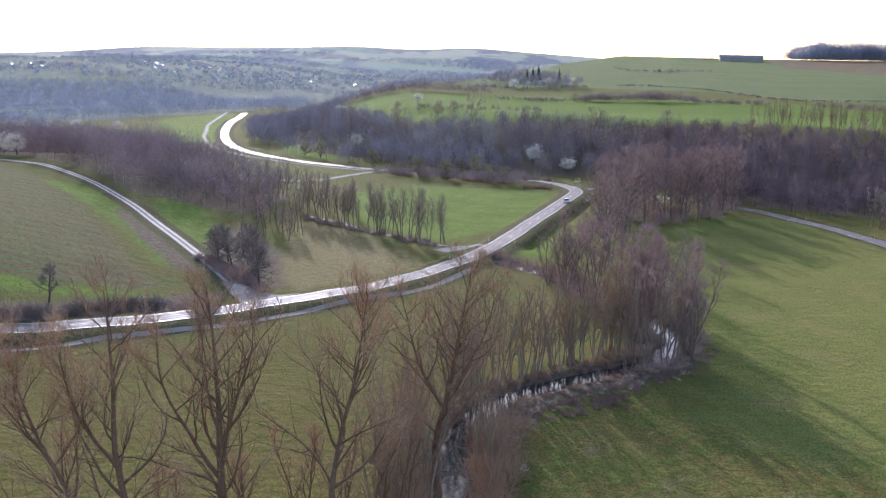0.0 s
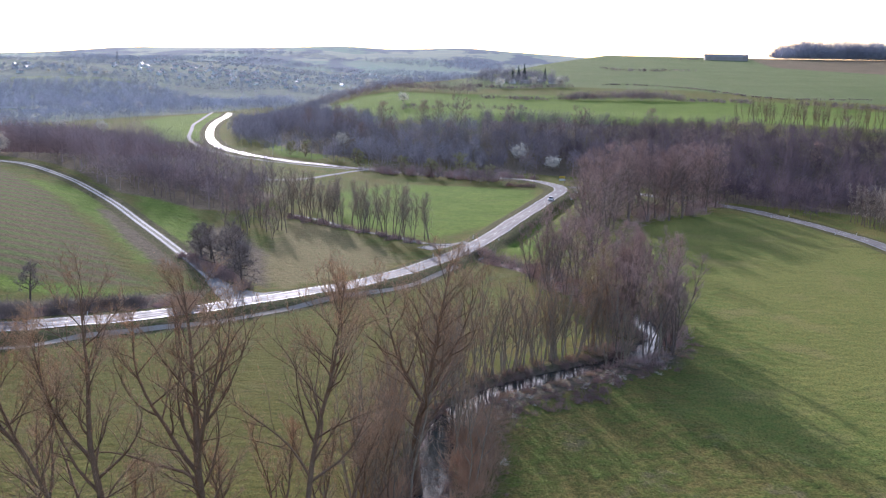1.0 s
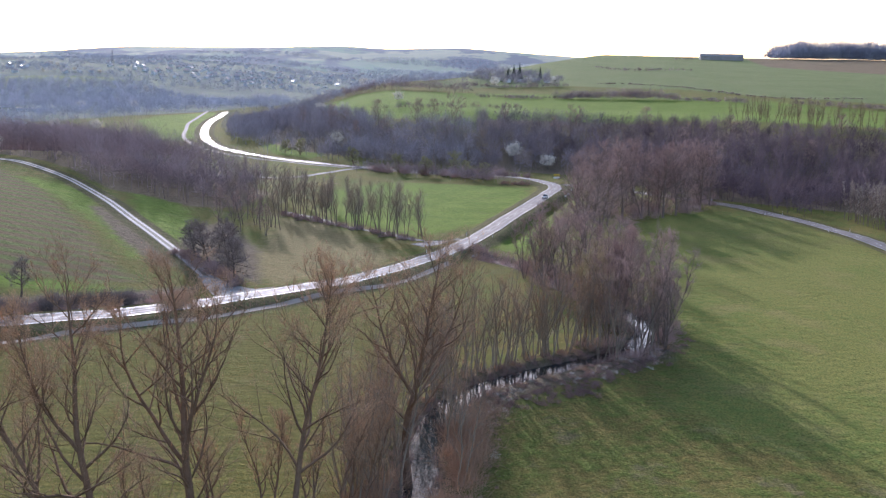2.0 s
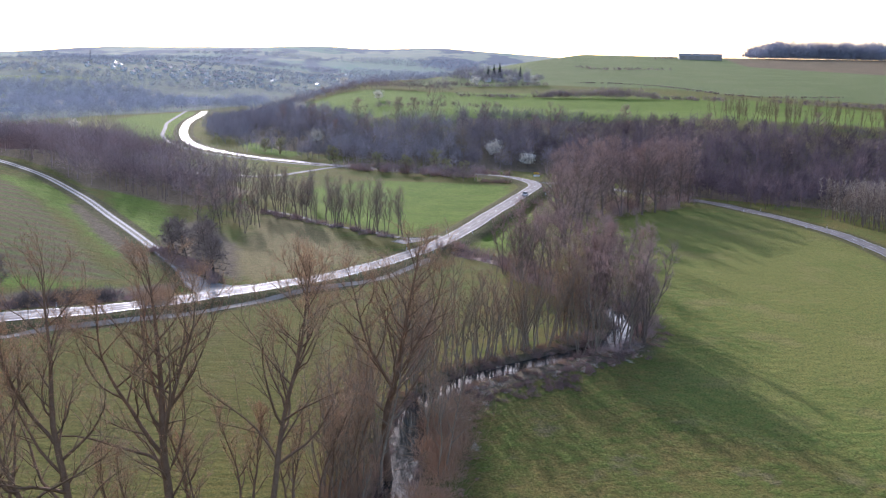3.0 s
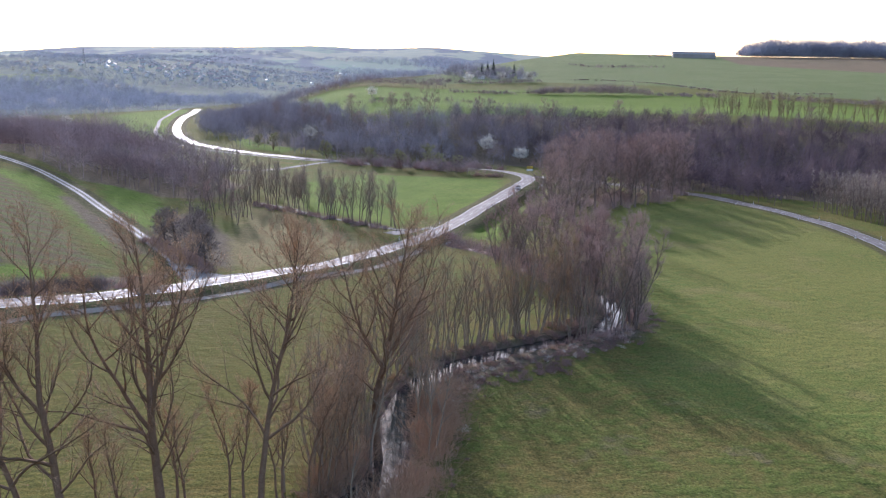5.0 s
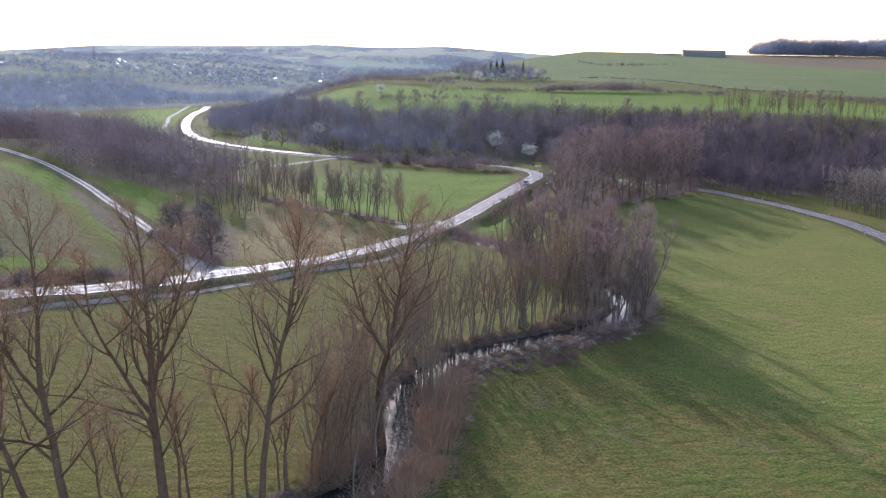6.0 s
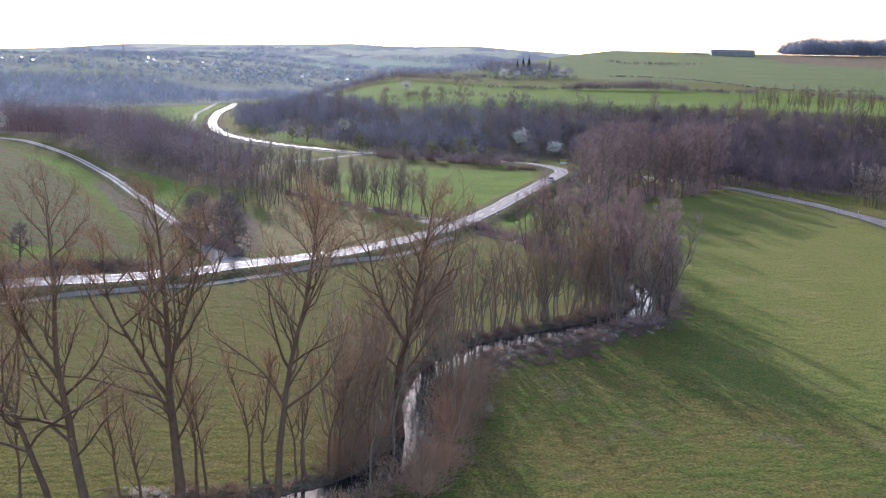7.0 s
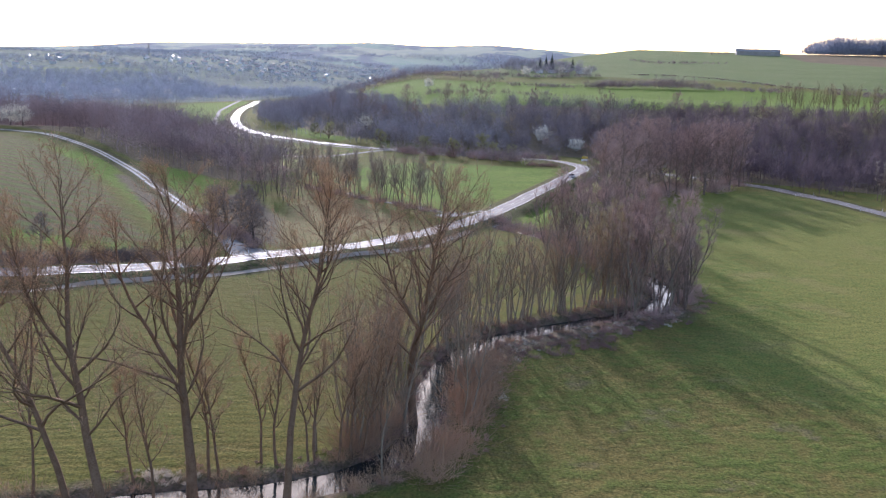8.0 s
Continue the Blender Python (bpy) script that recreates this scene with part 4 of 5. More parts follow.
keep = (in_field(x, y, FIELDS["orchard_field"][0]) < -6) & (in_field(x, y, [(-420, 830), (-350, 820), (-345, 960), (-400, 960)]) < 0) & (np.hypot(x + 268, (y - 1300) / 2.2) > 34)
x, y = x[keep], y[keep]
forest("far_wood", x, y, 14.0, "far wood in hazy grey filling the valley before the village", WOOD_MIDDLE_HAZED, "wood", 76, 0.18, 0.42, 0.03)
x, y = scatter([(-700, 2650), (-200, 2650), (150, 2500), (10, 1750), (-70, 1420), (-230, 1300), (-420, 1560), (-1100, 1750), (-1100, 2400)], 15.0)
open_land = np.sin(x / 71 + np.sin(y / 190) * 2) + np.sin(y / 57 + x / 160) + 0.6 * np.sin(x / 29 + y / 41)
keep = open_land + rng.normal(size=len(x)) * 0.25 > -0.55
x, y = x[keep], y[keep]
forest("village_trees", x, y, 8.5, "garden trees in hazy grey between the far houses", WOOD_FAR_HAZED, "trees", 60, 0.20, 0.62, 0.03)
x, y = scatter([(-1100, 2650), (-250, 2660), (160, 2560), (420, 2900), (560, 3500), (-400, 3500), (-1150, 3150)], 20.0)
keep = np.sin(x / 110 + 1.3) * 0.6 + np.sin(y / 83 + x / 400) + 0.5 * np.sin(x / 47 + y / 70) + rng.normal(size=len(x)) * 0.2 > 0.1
forest("far_slope_wood", x[keep], y[keep], 12.0, "hazy woods on the slope behind the village", WOOD_FAR_HAZED, "wood", 34, 0.45, 0.75, 0.0)
HEDGES = [([(100, 730), (128, 734), (151, 736), (186, 733)], 8.5, 150), ([(184, 731), (212, 727), (232, 716)], 4.5, 60), ([(40, 730), (70, 722), (104, 730)], 4.0, 70),
          ([(156, 907), (187, 905), (229, 866), (269, 770), (340, 768)], 1.6, 240), ([(270, 712), (300, 690), (335, 672)], 4.5, 70),
          ([(196, 1150), (220, 1105), (300, 1135)], 4.0, 60), ([(360, 1440), (392, 1462)], 5.0, 24), ([(370, 690), (460, 640)], 4.0, 60),
          ([(-60, 690), (20, 640), (70, 640)], 5.0, 36), ([(30, 850), (70, 835), (125, 862)], 5.0, 60), ([(-110, 850), (-60, 836), (-20, 806), (30, 772)], 11.0, 110)]
for points, tall, n in HEDGES:
    q = np.array(spline(points, 3.0))
    k = rng.integers(0, len(q), n)
    forest("hedge", q[k, 0] + rng.normal(size=n) * 2.5, q[k, 1] + rng.normal(size=n) * 2.5, tall, "bare brown hedge between the fields", WOOD_VALLEY, "hedge", 90, 0.11, 0.5, 0.02)
x, y = scatter([(535, 1530), (560, 1640), (1000, 1640), (1000, 1500), (640, 1560)], 8.0)
tall = 31.0 * np.clip(0.35 + (x - 535) / 70, 0.35, 1.0)
forest("skyline_wood", x, y, tall, "dark wood on the skyline behind the ploughed field", WOOD_SKYLINE_HAZED, "wood", 170, 0.36, 0.45, 0.0)
forest("skyline_scrub", x, y, 11.0, "dark undergrowth at the edge of the skyline wood", WOOD_SKYLINE_HAZED, "scrub", 60, 0.5, 0.7, 0.0)
x, y = scatter([(30, 880), (52, 1010), (108, 1000), (125, 865), (70, 838)], 9.0)
forest("garden_trees", x, y, 11.0, "bare garden trees round the hamlet", WOOD_SPUR_HAZED, "trees", 150, 0.12, 0.4)


def thicket(name, places, tall, material, label, category, twigs=110, thick=0.03):
    """Bushes: twigs fanning from the ground."""
    p = np.array(places, float)
    n = len(p)
    foot = np.c_[p, height(p[:, 0], p[:, 1]) - 0.1]
    size = tall * rng.uniform(0.5, 1.2, n)
    az, el = rng.uniform(0, 6.28, (n, twigs)), rng.uniform(0.25, 1.5, (n, twigs))
    way = np.stack([np.cos(az) * np.cos(el), np.sin(az) * np.cos(el), np.sin(el)], -1)
    a = foot[:, None] + way * (size[:, None] * rng.uniform(0, 0.55, (n, twigs)))[..., None] + rng.normal(size=(n, twigs, 3)) * np.array([0.25, 0.25, 0.0]) * size[:, None, None]
    b = a + (way + rng.normal(size=(n, twigs, 3)) * 0.3) * (size[:, None] * rng.uniform(0.25, 0.6, (n, twigs)))[..., None]
    s = Shape()
    s.spikes(a.reshape(-1, 3), b.reshape(-1, 3), (thick * rng.uniform(0.6, 1.3, (n, twigs))).ravel())
    return tagged(new(name, s.mesh(name, material)), label, category, kind="stuff")


thicket("bank_scrub", on_bank(96, 180, 1, 3.4, 5.5, 40) + on_bank(96, 132, -1, 3.6, 6.0, 30), 0.9, REED, "pale brown scrub and brambles on the stream banks", "scrub", 80)
thicket("bank_reeds", on_bank(100, 182, -1, 3.2, 9.0, 150) + on_bank(124, 182, -1, 2.6, 9.5, 230) + on_bank(136, 182, 1, 3.0, 4.6, 80) + on_bank(88, 104, 1, 3.0, 6, 50) + on_bank(88, 104, -1, 2.6, 5, 50), 0.62, REED, "flattened dry reeds along the stream", "reeds", 62, 0.024)
thicket("stream_scrub", on_bank(76, 98, -1, 2.2, 5.0, 110, -70) + on_bank(76, 98, 1, 2.4, 4.5, 40, -70), 2.3, TWIG, "russet scrub crowding the narrow stream", "scrub", 90, 0.018)
thicket("bank_bushes", on_bank(98, 138, -1, 3.2, 8.0, 56) + on_bank(98, 112, 1, 3.0, 5.0, 14), 4.4, TWIG_BANK, "russet bushes on the meadow bank of the stream", "bushes", 150, 0.024)
thicket("bank_brambles", on_bank(136, 180, 1, 3.0, 5.0, 44) + on_bank(140, 176, -1, 3.4, 6.0, 16), 1.5, TWIG, "russet brambles under the alders on the bank", "brambles", 90, 0.022)
patch = [(x + rng.normal() * 1.8, y + rng.normal() * 1.8) for x, y in ((15, 140), (19, 144), (23, 147.5), (27, 150), (30, 154), (34, 157), (37, 160), (41, 164), (25, 146), (28, 148.5)) for _ in range(11)]
thicket("bramble_patch", patch, 1.1, BRAMBLE, "reddish-brown brambles spreading from the bank into the meadow", "brambles", 80, 0.024)
thicket("water_edge_scrub", on_bank(100, 185, 1, 1.6, 3.4, 120) + on_bank(100, 185, -1, 1.6, 3.2, 100), 1.7, BRAMBLE, "red-brown scrub hanging over the water's edge", "scrub", 80, 0.018)
thicket("brook_hedge", on_bank(222, 270, -1, 1.5, 4.0, 40) + on_bank(222, 270, 1, 1.5, 4.0, 30), 3.0, TWIG_ALDER, "brown bushes lining the brook below the bridge", "bushes", 110, 0.04)
thicket("bank_scrub", on_bank(168, 215, 1, 2.0, 7, 50, 26) + on_bank(168, 215, -1, 2.0, 6, 50, 26), 2.4, TWIG_ALDER, "brown undergrowth at the stream bend", "scrub", 110, 0.035)
side = [(x - 5.0 + rng.normal() * 1.2, y + 7.5 + rng.normal() * 1.5) for x, y in MAIN if -120 < x < -52 and y < 215]
thicket("roadside_hedge", side * 5, 3.9, TWIG_DARK, "low dark hedge along the road bank", "hedge", 120, 0.035)
side = [(x - 2.0 - 4.5 * f + rng.normal() * 1.0, y + 5.5 + 7.5 * f + rng.normal() * 1.2) for x, y in MAIN if -130 < x < -46 and y < 215 for f in rng.uniform(0, 1, 5)]
thicket("bank_brambles", side, 1.5, TWIG_ALDER, "violet-brown brambles on the bank between road and field", "brambles", 70, 0.03)
thicket("bank_bushes", [(-50 + rng.normal() * 1.6, 197 + rng.normal() * 3) for _ in range(16)], 3.6, TWIG, "russet bushes at the junction of road and farm track", "bushes", 130, 0.03)
thicket("blackthorn", [(-63 + 22 * f + rng.normal() * 1.2, 250 - 30 * f + rng.normal() * 1.6) for f in rng.uniform(0, 1, 50)], 2.6, TWIG_ALDER, "dark thorn bushes along the farm track", "bushes", 130, 0.045)
thicket("row_scrub", [(-48 + 46 * f + rng.normal(), 328 - 47 * f + rng.normal() * 1.5) for f in rng.uniform(0, 1, 60)], 1.8, TWIG_ALDER, "brown undergrowth below the tree row", "scrub", 90, 0.05)
thicket("wood_edge_bushes", [(x + 3 + rng.normal() * 2, y + 7 + rng.normal() * 2) for x, y in MAIN[::2] if -20 < x < 45 and y > 440] * 2 + [(x - 4 + rng.normal() * 2, y - 8 + rng.normal() * 2) for x, y in MAIN[::2] if -25 < x < 34 and y > 440] * 2, 4.0, TWIG_ALDER,
        "bushes along the wood edge behind the road", "bushes", 90, 0.08)
thicket("clump_scrub", [(x + rng.normal() * 4, y + rng.normal() * 4) for x, y in places * 2], 5.0, TWIG_ALDER, "brown undergrowth below the meadow clump", "scrub", 90, 0.06)
thicket("bend_shrub", [(40 + rng.normal() * 3, 424 + rng.normal() * 2.5) for _ in range(14)], 2.2, REED, "reddish dry shrubs inside the road bend", "bushes", 90, 0.06)


thicket("bleached_reeds", [(-24.5 + rng.normal() * 1.3, 94.0 + rng.normal() * 0.8) for _ in range(22)] + on_bank(118, 172, -1, 4.0, 10.0, 60), 0.8, PALE_REED, "bleached dry reeds in patches along the stream", "reeds", 60, 0.022)


def blossom_tree(seed, tall, wide, flakes):
    r = np.random.default_rng(seed)
    root = tagged(new("blossom_tree"), "round fruit tree in full pale blossom", "tree", "blossoming trees")
    t, c, f = Shape(), Shape(), Shape()
    stem = bend_path((0, 0, -0.4), (0, 0, 1), tall * 0.6, 6, 0, 0.08, r)
    t.tube(stem, np.linspace(0.25, 0.08, 7), 6)
    d = r.normal(size=(90, 3))
    d /= np.linalg.norm(d, axis=1)[:, None]
    a = np.array([0, 0, tall * 0.45]) + d * np.array([wide * 0.1, wide * 0.1, tall * 0.1])
    b = np.array([0, 0, tall * 0.58]) + d * np.array([wide * 0.5, wide * 0.5, tall * 0.40]) * r.uniform(0.6, 1.05, 90)[:, None]
    c.spikes(a, b, 0.06)
    k = r.integers(0, 90, flakes)
    g = r.uniform(0.45, 1.08, flakes)[:, None]
    f.flakes(a[k] + (b[k] - a[k]) * g + r.normal(size=(flakes, 3)) * wide * 0.05, r.uniform(0.14, 0.32, flakes), r)
    part("trunk", t.mesh("trunk", BARK_DARK, True), None, root)
    part("bough", c.mesh("bough", BARK_DARK), None, root)
    tagged(part("blossom", f.mesh("blossom", BLOSSOM), None, root), kind="stuff")
    return root


bloom = [blossom_tree(5, 9.5, 9.5, 1700), blossom_tree(6, 8.5, 10.0, 1600)]
planted(bloom, [(46.5, 510), (61.5, 486), (-52, 572), (-80, 742), (-170, 386), (-178, 392), (-370, 1180), (-330, 1290), (8, 1050), (18, 1062), (-6, 1040), (30, 1072), (-235, 700), (-20, 700),
                (90, 872), (112, 868), (58, 845), (-260, 690), (-655, 1690), (-640, 1700), (-610, 1712), (-690, 1850), (-720, 1900), (-560, 1690), (-426, 1440), (-414, 1452), (-300, 1010), (-350, 1000), (-22, 960), (-8, 985), (4, 1000), (-58, 905), (-250, 640)], rng, (0.85, 1.15), 2)
greening = [tree("greening_tree", "tree with first yellow-green leaves at the wood edge", "greening trees", BARK, WOOD_GREEN, 141, WOOD_GREEN, "foliage", tall=8.5, stems=3, girth=0.18,
                 first=0.15, limbs=18, reach=0.40, steep=0.45, forks=4, subs=3, twigs=3, twig=1.0, thin=0.035, buds=900, rise=0.0, bud_size=(0.16, 0.36))]
planted(greening, [(2, 452), (20, 446), (27, 441), (-12, 462), (-36, 500), (-80, 556), (-70, 545), (15, 474)], rng, (0.8, 1.1), 2)


# ---------------------------------------------------------------- bridge, signs and posts
def ground_at(x, y):
    return float(height(x, y))


def railing(a, b, label):
    """A dark steel bridge railing: posts, two rails, bent-down ends."""
    a, b = Vector((*a, ground_at(*a))), Vector((*b, ground_at(*b)))
    z = max(a.z, b.z)
    a.z = b.z = z
    root = tagged(new("bridge_railing"), label, "railing", "bridge railings")
    root.location = a
    w = b - a
    for k in range(6):
        bm = bmesh.new()
        box(bm, (0.09, 0.09, 1.1), w * (k / 5) + Vector((0, 0, 0.5)), math.degrees(math.atan2(w.y, w.x)), 0.012)
        part("post", bm, STEEL, root)
    for up in (0.5, 1.02):
        bm = bmesh.new()
        rod(bm, Vector((0, 0, up)), w + Vector((0, 0, up)), 0.055)
        part("rail", bm, STEEL, root)
    for p, s in ((Vector(), -1), (w, 1)):
        bm = bmesh.new()
        rod(bm, p + Vector((0, 0, 1.02)), p + w.normalized() * s * 1.4 + Vector((0, 0, -0.2)), 0.055)
        part("rail_end", bm, STEEL, root)


railing((11.6, 256.6), (15.4, 263.0), "dark steel railing on the meadow side of the bridge")
railing((15.8, 262.6), (19.6, 256.2), "dark steel railing running down along the brook")
railing((-0.6, 271.6), (6.8, 273.0), "dark steel railing beside the lay-by")
bm = bmesh.new()
box(bm, (6.0, 0.5, 1.6), (14.2, 260.0, -0.9), 58, 0.04)
wall = tagged(new("bridge_abutment"), "weathered concrete headwall of the small road bridge", "bridge", kind="structure")
part("headwall", bm, CONCRETE, wall)


def delineator():
    root = tagged(new("delineator_post"), "white plastic roadside post with a black band", "road post", "roadside posts")
    bm = bmesh.new()
    box(bm, (0.12, 0.10, 1.05), (0, 0, 0.5), 0, 0.03)
    part("post_body", bm, WHITE, root)
    bm = bmesh.new()
    box(bm, (0.128, 0.108, 0.24), (0, 0, 0.80), 0, 0.03)
    part("band", bm, BLACK, root, "black reflector band")
    return root


def beside(line, k, off):
    p, q = Vector(line[k]), Vector(line[min(k + 1, len(line) - 1)])
    w = (q - p).normalized()
    return p.x + w.y * off, p.y - w.x * off


post = delineator()
spots = [beside(MAIN, k, s * 4.0) for k in range(len(MAIN) - 118, len(MAIN) - 6, 16) for s in (-1, 1)] + [beside(RIGHT, k, s * 3.8) for k in range(20, len(RIGHT) - 2, 18) for s in (-1, 1)]
spots += [(61.5, 404.0), (63.0, 411.0)]
for n, (x, y) in enumerate(spots):
    m = pose(x, y, ground_at(x, y), 0, 0, 20 * n)
    if n:
        copy_thing(post, m)
    else:
        post.matrix_basis = m


def signpost(x, y, turn):
    root = tagged(new("road_sign"), "yellow and white direction sign on two grey posts at the bend", "road sign")
    root.matrix_basis = pose(x, y, ground_at(x, y), 0, 0, turn)
    for s in (-1.2, 1.2):
        bm = bmesh.new()
        rod(bm, (s, 0, 0), (s, 0, 3.6), 0.05)
        part("post", bm, STEEL, root)
    bm = bmesh.new()
    box(bm, (2.6, 0.06, 1.0), (0, -0.09, 3.1), 0, 0.02)
    yellow = part("board", bm, YELLOW, root, "yellow direction board")
    for k, w in enumerate((1.9, 2.3)):
        bm = bmesh.new()
        box(bm, (0.75 * w, 0.012, 0.18), (-0.2, -0.13, 3.3 - 0.4 * k))
        part("lettering", bm, BLACK, yellow, "dark unreadable line of writing")
    bm = bmesh.new()
    box(bm, (2.9, 0.06, 0.75), (0, -0.09, 2.0), 0, 0.02)
    part("lower_board", bm, WHITE, root, "white lower board")


signpost(60.0, 437.0, 8)


def marker(x, y, turn):
    """A red and white bend marker board."""
    root = tagged(new("bend_marker"), "low white bend marker board on a post", "road sign", "bend markers")
    root.matrix_basis = pose(x, y, ground_at(x, y), 0, 0, turn)
    bm = bmesh.new()
    rod(bm, (0, 0, 0), (0, 0, 1.2), 0.04)
    part("post", bm, STEEL, root)
    bm = bmesh.new()
    box(bm, (0.9, 0.04, 0.7), (0, -0.06, 1.2), 0, 0.015)
    part("board", bm, WHITE, root)


for x, y, turn in ((61.0, 398.0, 30), (59.0, 391.0, 40), (57.0, 385.0, 35)):
    marker(x, y, turn)


# ---------------------------------------------------------------- car
def car(x, y, turn):
    root = tagged(new("car"), "small silver-white car driving along the road", "car")
    root.matrix_basis = pose(x, y, ground_at(x, y) + 0.10, 0, 0, turn)
    bm = bmesh.new()
    box(bm, (1.74, 4.15, 0.62), (0, 0, 0.60), 0, 0.12)
    for v in bm.verts:
        if v.co.y > 1.2 and v.co.z > 0.7:
            v.co.z -= 0.10 * (v.co.y - 1.2)
    body = part("body", bm, CAR_PAINT, root)
    bm = bmesh.new()
    box(bm, (1.56, 2.5, 0.58), (0, -0.35, 1.16), 0, 0.08)
    for v in bm.verts:
        if v.co.z > 1.2:
            v.co.x *= 0.82
            v.co.y = -0.45 + (v.co.y + 0.45) * 0.62
    part("cabin_glass", bm, GLASS, root, "dark car windows")
    bm = bmesh.new()
    box(bm, (1.26, 1.5, 0.06), (0, -0.42, 1.46), 0, 0.025)
    part("roof", bm, CAR_PAINT, root)
    for sx in (-1, 1):
        for sy in (-1.28, 1.32):
            bm = bmesh.new()
            rod(bm, (sx * 0.66, sy, 0.31), (sx * 0.88, sy, 0.31), 0.31, 18)
            wheel = part("wheel", bm, BLACK, root, "black tyre")
            bm = bmesh.new()
            rod(bm, (sx * 0.87, sy, 0.31), (sx * 0.89, sy, 0.31), 0.19, 12)
            part("rim", bm, SHEET, wheel, "grey wheel rim")
        bm = bmesh.new()
        box(bm, (0.34, 0.06, 0.16), (sx * 0.62, 2.06, 0.70), 0, 0.02)
        part("headlight", bm, WHITE, root, "clear headlight")
        bm = bmesh.new()
        box(bm, (0.2, 0.12, 0.13), (sx * 0.93, 0.62, 0.98), 0, 0.03)
        part("mirror", bm, CAR_PAINT, root)
    bm = bmesh.new()
    box(bm, (0.5, 0.02, 0.11), (0, 2.085, 0.45))
    part("plate", bm, WHITE, root, "plain number plate")


k = min(range(len(MAIN)), key=lambda i: math.hypot(MAIN[i][0] - 46, MAIN[i][1] - 373))
x, y = beside(MAIN, k, -1.5)
way = Vector(MAIN[k + 1]) - Vector(MAIN[k])
car(x, y, math.degrees(math.atan2(way.y, way.x)) - 90)


# ---------------------------------------------------------------- buildings
def house(wide, deep, eaves, ridge, roof=None, wall=None, windows=True):
    """A gabled house: walls with gables, two roof slopes with overhang, chimney, windows."""
    root = tagged(new("house"), "small far plastered house with a pitched roof", "house", "village houses")
    bm = bmesh.new()
    w, d = wide / 2, deep / 2
    v = [bm.verts.new(p) for p in ((-w, -d, -1.5), (w, -d, -1.5), (w, d, -1.5), (-w, d, -1.5), (-w, -d, eaves), (w, -d, eaves), (w, d, eaves), (-w, d, eaves), (-w, 0, ridge), (w, 0, ridge))]
    for f in ((0, 1, 5, 4), (2, 3, 7, 6), (1, 2, 6, 9, 5), (3, 0, 4, 8, 7)):
        bm.faces.new([v[i] for i in f])
    walls = part("wall", bm, wall or PLASTER, root)
    slope = (ridge - eaves) / d
    bm = bmesh.new()
    for s in (-1, 1):
        o = 0.5
        top = [(-w - o, 0, ridge + 0.25), (w + o, 0, ridge + 0.25), (w + o, s * (d + o), eaves - slope * o + 0.25), (-w - o, s * (d + o), eaves - slope * o + 0.25)]
        t = [bm.verts.new(p) for p in top]
        u = [bm.verts.new((p[0], p[1], p[2] - 0.22)) for p in top]
        bm.faces.new(t)
        bm.faces.new(u[::-1])
        for i in range(4):
            bm.faces.new((t[i], u[i], u[(i + 1) % 4], t[(i + 1) % 4]))
    bmesh.ops.recalc_face_normals(bm, faces=bm.faces)
    slab = part("roof", bm, roof or TILES, root)
    if not roof:
        bm = bmesh.new()
        box(bm, (0.7, 0.7, 1.8), (w * 0.4, d * 0.2, ridge + 0.4))
        part("chimney", bm, TILES, slab)
    for k in range(max(2, int(wide / 3.5)) if windows else 0):
        for up in ((1.2,) if eaves < 4.5 else (1.2, 3.9)):
            bm = bmesh.new()
            box(bm, (1.2, 0.08, 1.3), (-w + wide * (k + 0.5) / max(2, int(wide / 3.5)), -d - 0.03, up + 0.6))
            part("window", bm, GLASS, walls)
    return root


models = [house(10, 8, 4.6, 6.8), house(12, 8, 3.6, 5.6), house(8, 7, 5.0, 7.0), house(11, 7, 3.4, 4.6, SHEET)]
spots = []
while len(spots) < 200:
    x, y = (rng.normal(-400, 70), rng.normal(1880, 90)) if len(spots) < 90 else (rng.uniform(-800, -20), rng.uniform(1680, 2620))
    if -0.31 < x / y < -0.03 and all(math.hypot(x - p, y - q) > 22 for p, q in spots):
        spots.append((x, y))
spots += [(rng.uniform(-830, -560), rng.uniform(1640, 1980)) for _ in range(26)]
spots += [(74, 905), (86, 915), (64, 925), (98, 930), (112, 915), (-318, 740), (-334, 752), (-300, 724), (-480, 1050), (-460, 1000), (-500, 1075)]
for n, (x, y) in enumerate(spots):
    m = pose(x, y, ground_at(x, y), 0, 0, rng.uniform(-40, 40) + 90 * rng.integers(0, 2)) @ Matrix.Scale(rng.uniform(0.7, 1.0), 4)
    if n < 4:
        models[n].matrix_basis = m
    else:
        copy_thing(models[n % 4], m)


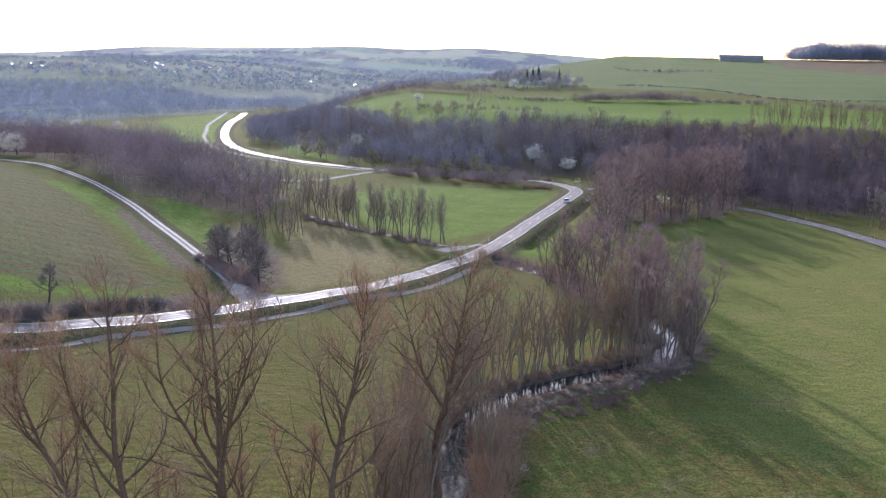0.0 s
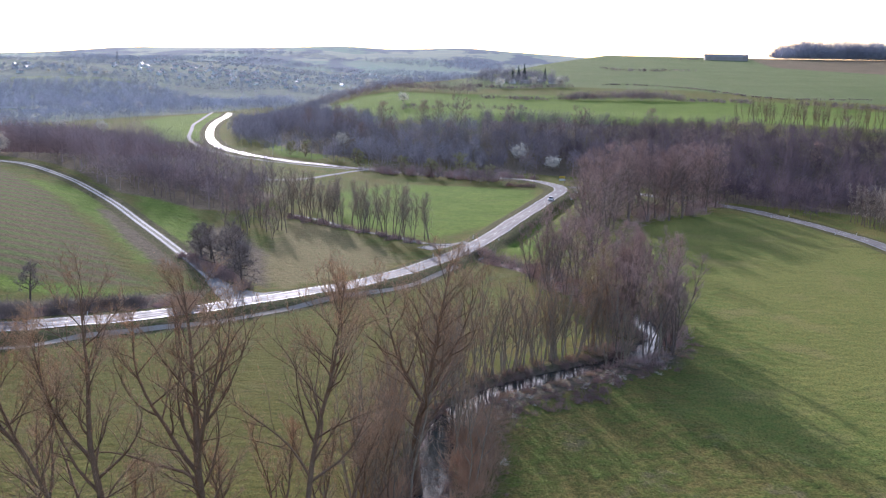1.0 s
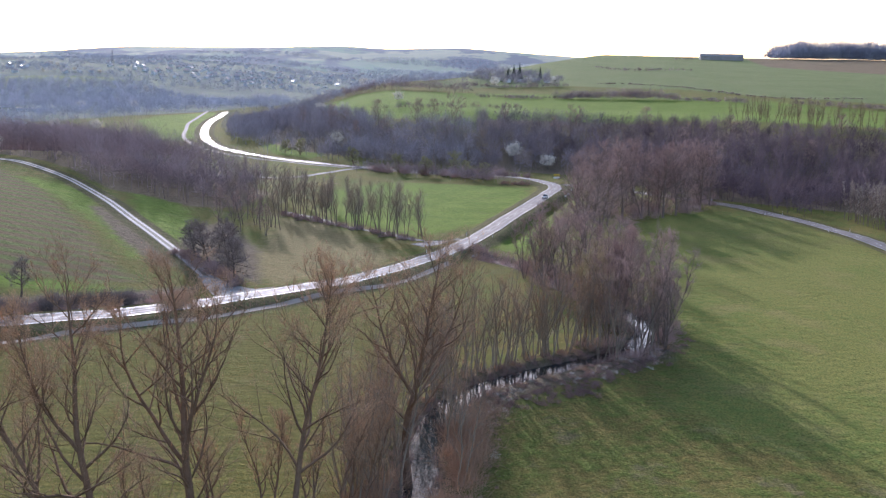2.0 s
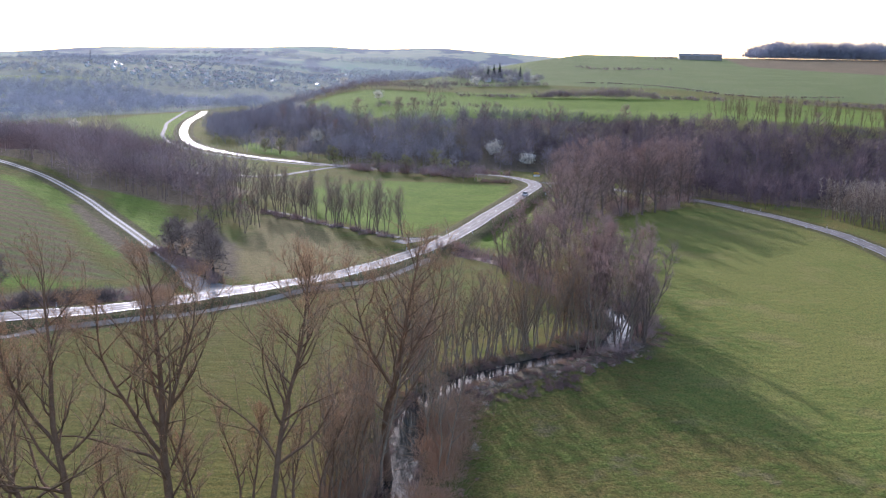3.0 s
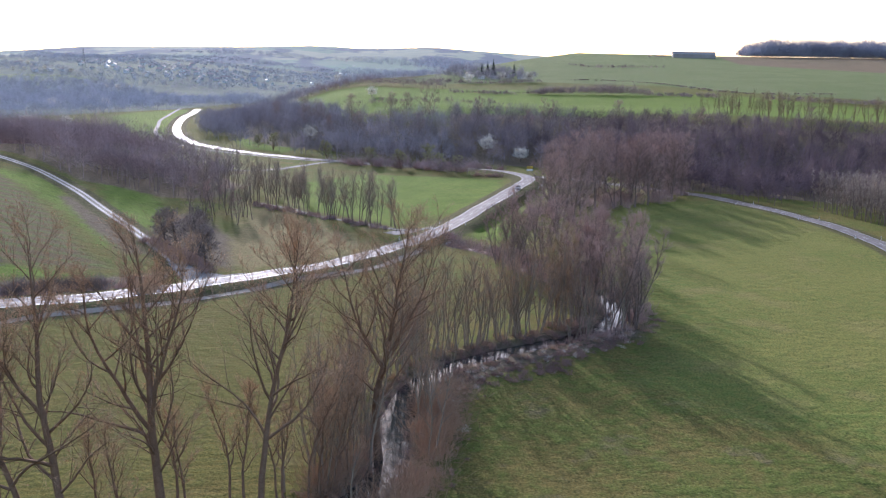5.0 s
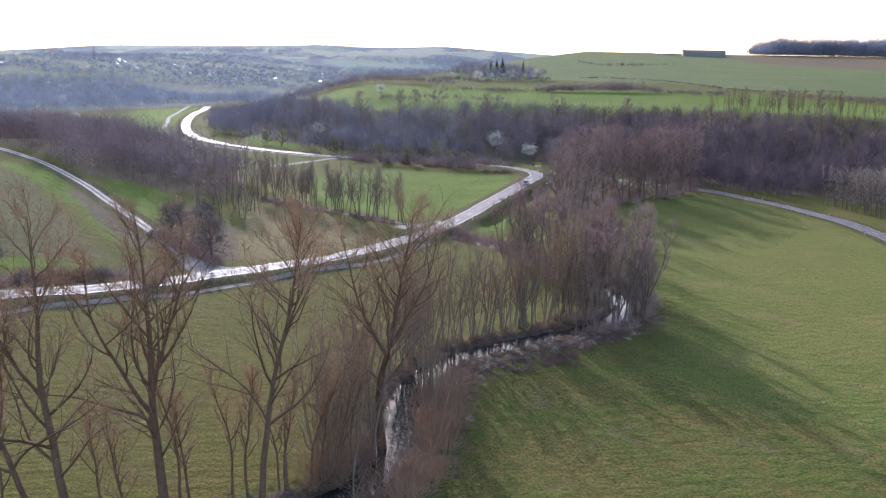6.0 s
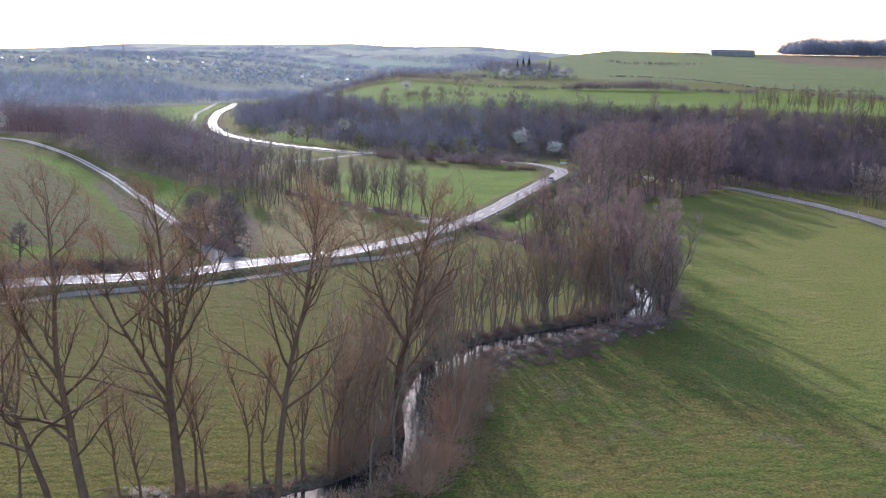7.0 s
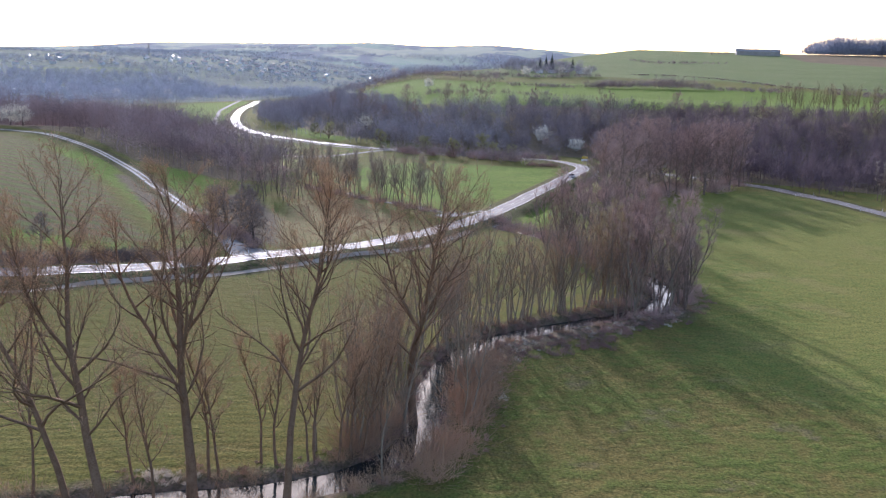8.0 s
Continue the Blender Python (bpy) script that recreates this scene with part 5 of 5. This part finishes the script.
def long_shed(name, x, y, turn, wide, deep, eaves, ridge, label, roof, wall):
    ob = house(wide, deep, eaves, ridge, roof, wall, False)
    ob.name = name
    tagged(ob, label, "barn", "farm buildings")
    ob.matrix_basis = pose(x, y, ground_at(x, y) + 0.2, 0, 0, turn)


long_shed("barn", 436, 1470, -8, 62, 16, 5.0, 8.5, "long low grey barn on the skyline", TIMBER, TIMBER)
for x, y, turn, wide in ((-296, 1345, 12, 46), (-246, 1335, 10, 30), (-262, 1240, 8, 30), (-388, 862, 14, 34), (-372, 935, 10, 30), (-440, 1010, 12, 26)):
    long_shed("greenhouse_shed", x, y, turn, wide, 5, 1.8, 2.4, "long low shed with a pale shining roof", SHED_ROOF, PLASTER)


def mast(x, y, tall):
    root = tagged(new("lattice_mast"), "thin grey lattice mast on the far rise", "mast")
    root.location = (x, y, ground_at(x, y))
    for sx, sy in ((-1, -1), (1, -1), (1, 1), (-1, 1)):
        bm = bmesh.new()
        rod(bm, (sx * 2.4, sy * 2.4, -1), (sx * 0.4, sy * 0.4, tall), 0.13)
        part("leg", bm, STEEL, root)
    for k in range(7):
        bm = bmesh.new()
        z = tall * (k + 1) / 8
        s = 2.4 - 2.0 * (z / tall)
        rod(bm, (-s, -s, z), (s, -s, z + tall / 10), 0.08)
        rod(bm, (s, s, z), (-s, s, z + tall / 10), 0.08)
        part("brace", bm, STEEL, root)


mast(-572, 1800, 34)


def spruce(tall):
    root = tagged(new("spruce"), "dark green spruce beside the hamlet", "tree", "spruces")
    t, s = Shape(), Shape()
    t.tube([(0, 0, -0.5), (0, 0, tall * 0.5), (0, 0, tall)], [0.3, 0.18, 0.02], 6)
    n = 420
    u = rng.uniform(0, 1, n) ** 1.3
    az = rng.uniform(0, 6.28, n)
    r = (1 - u) * tall * 0.22
    base = np.stack([0 * u, 0 * u, tall * (0.1 + 0.88 * u)], -1)
    s.spikes(base, base + np.stack([np.cos(az) * r, np.sin(az) * r, -0.15 * r], -1), 0.28)
    part("trunk", t.mesh("trunk", BARK_DARK, True), None, root)
    part("crown", s.mesh("crown", CONIFER), None, root)
    return root


planted([spruce(15.0)], [(82, 935), (88, 940), (108, 945), (76, 928), (-40, 1180), (-30, 1190), (-8, 1120)], rng, (0.8, 1.15), 1)
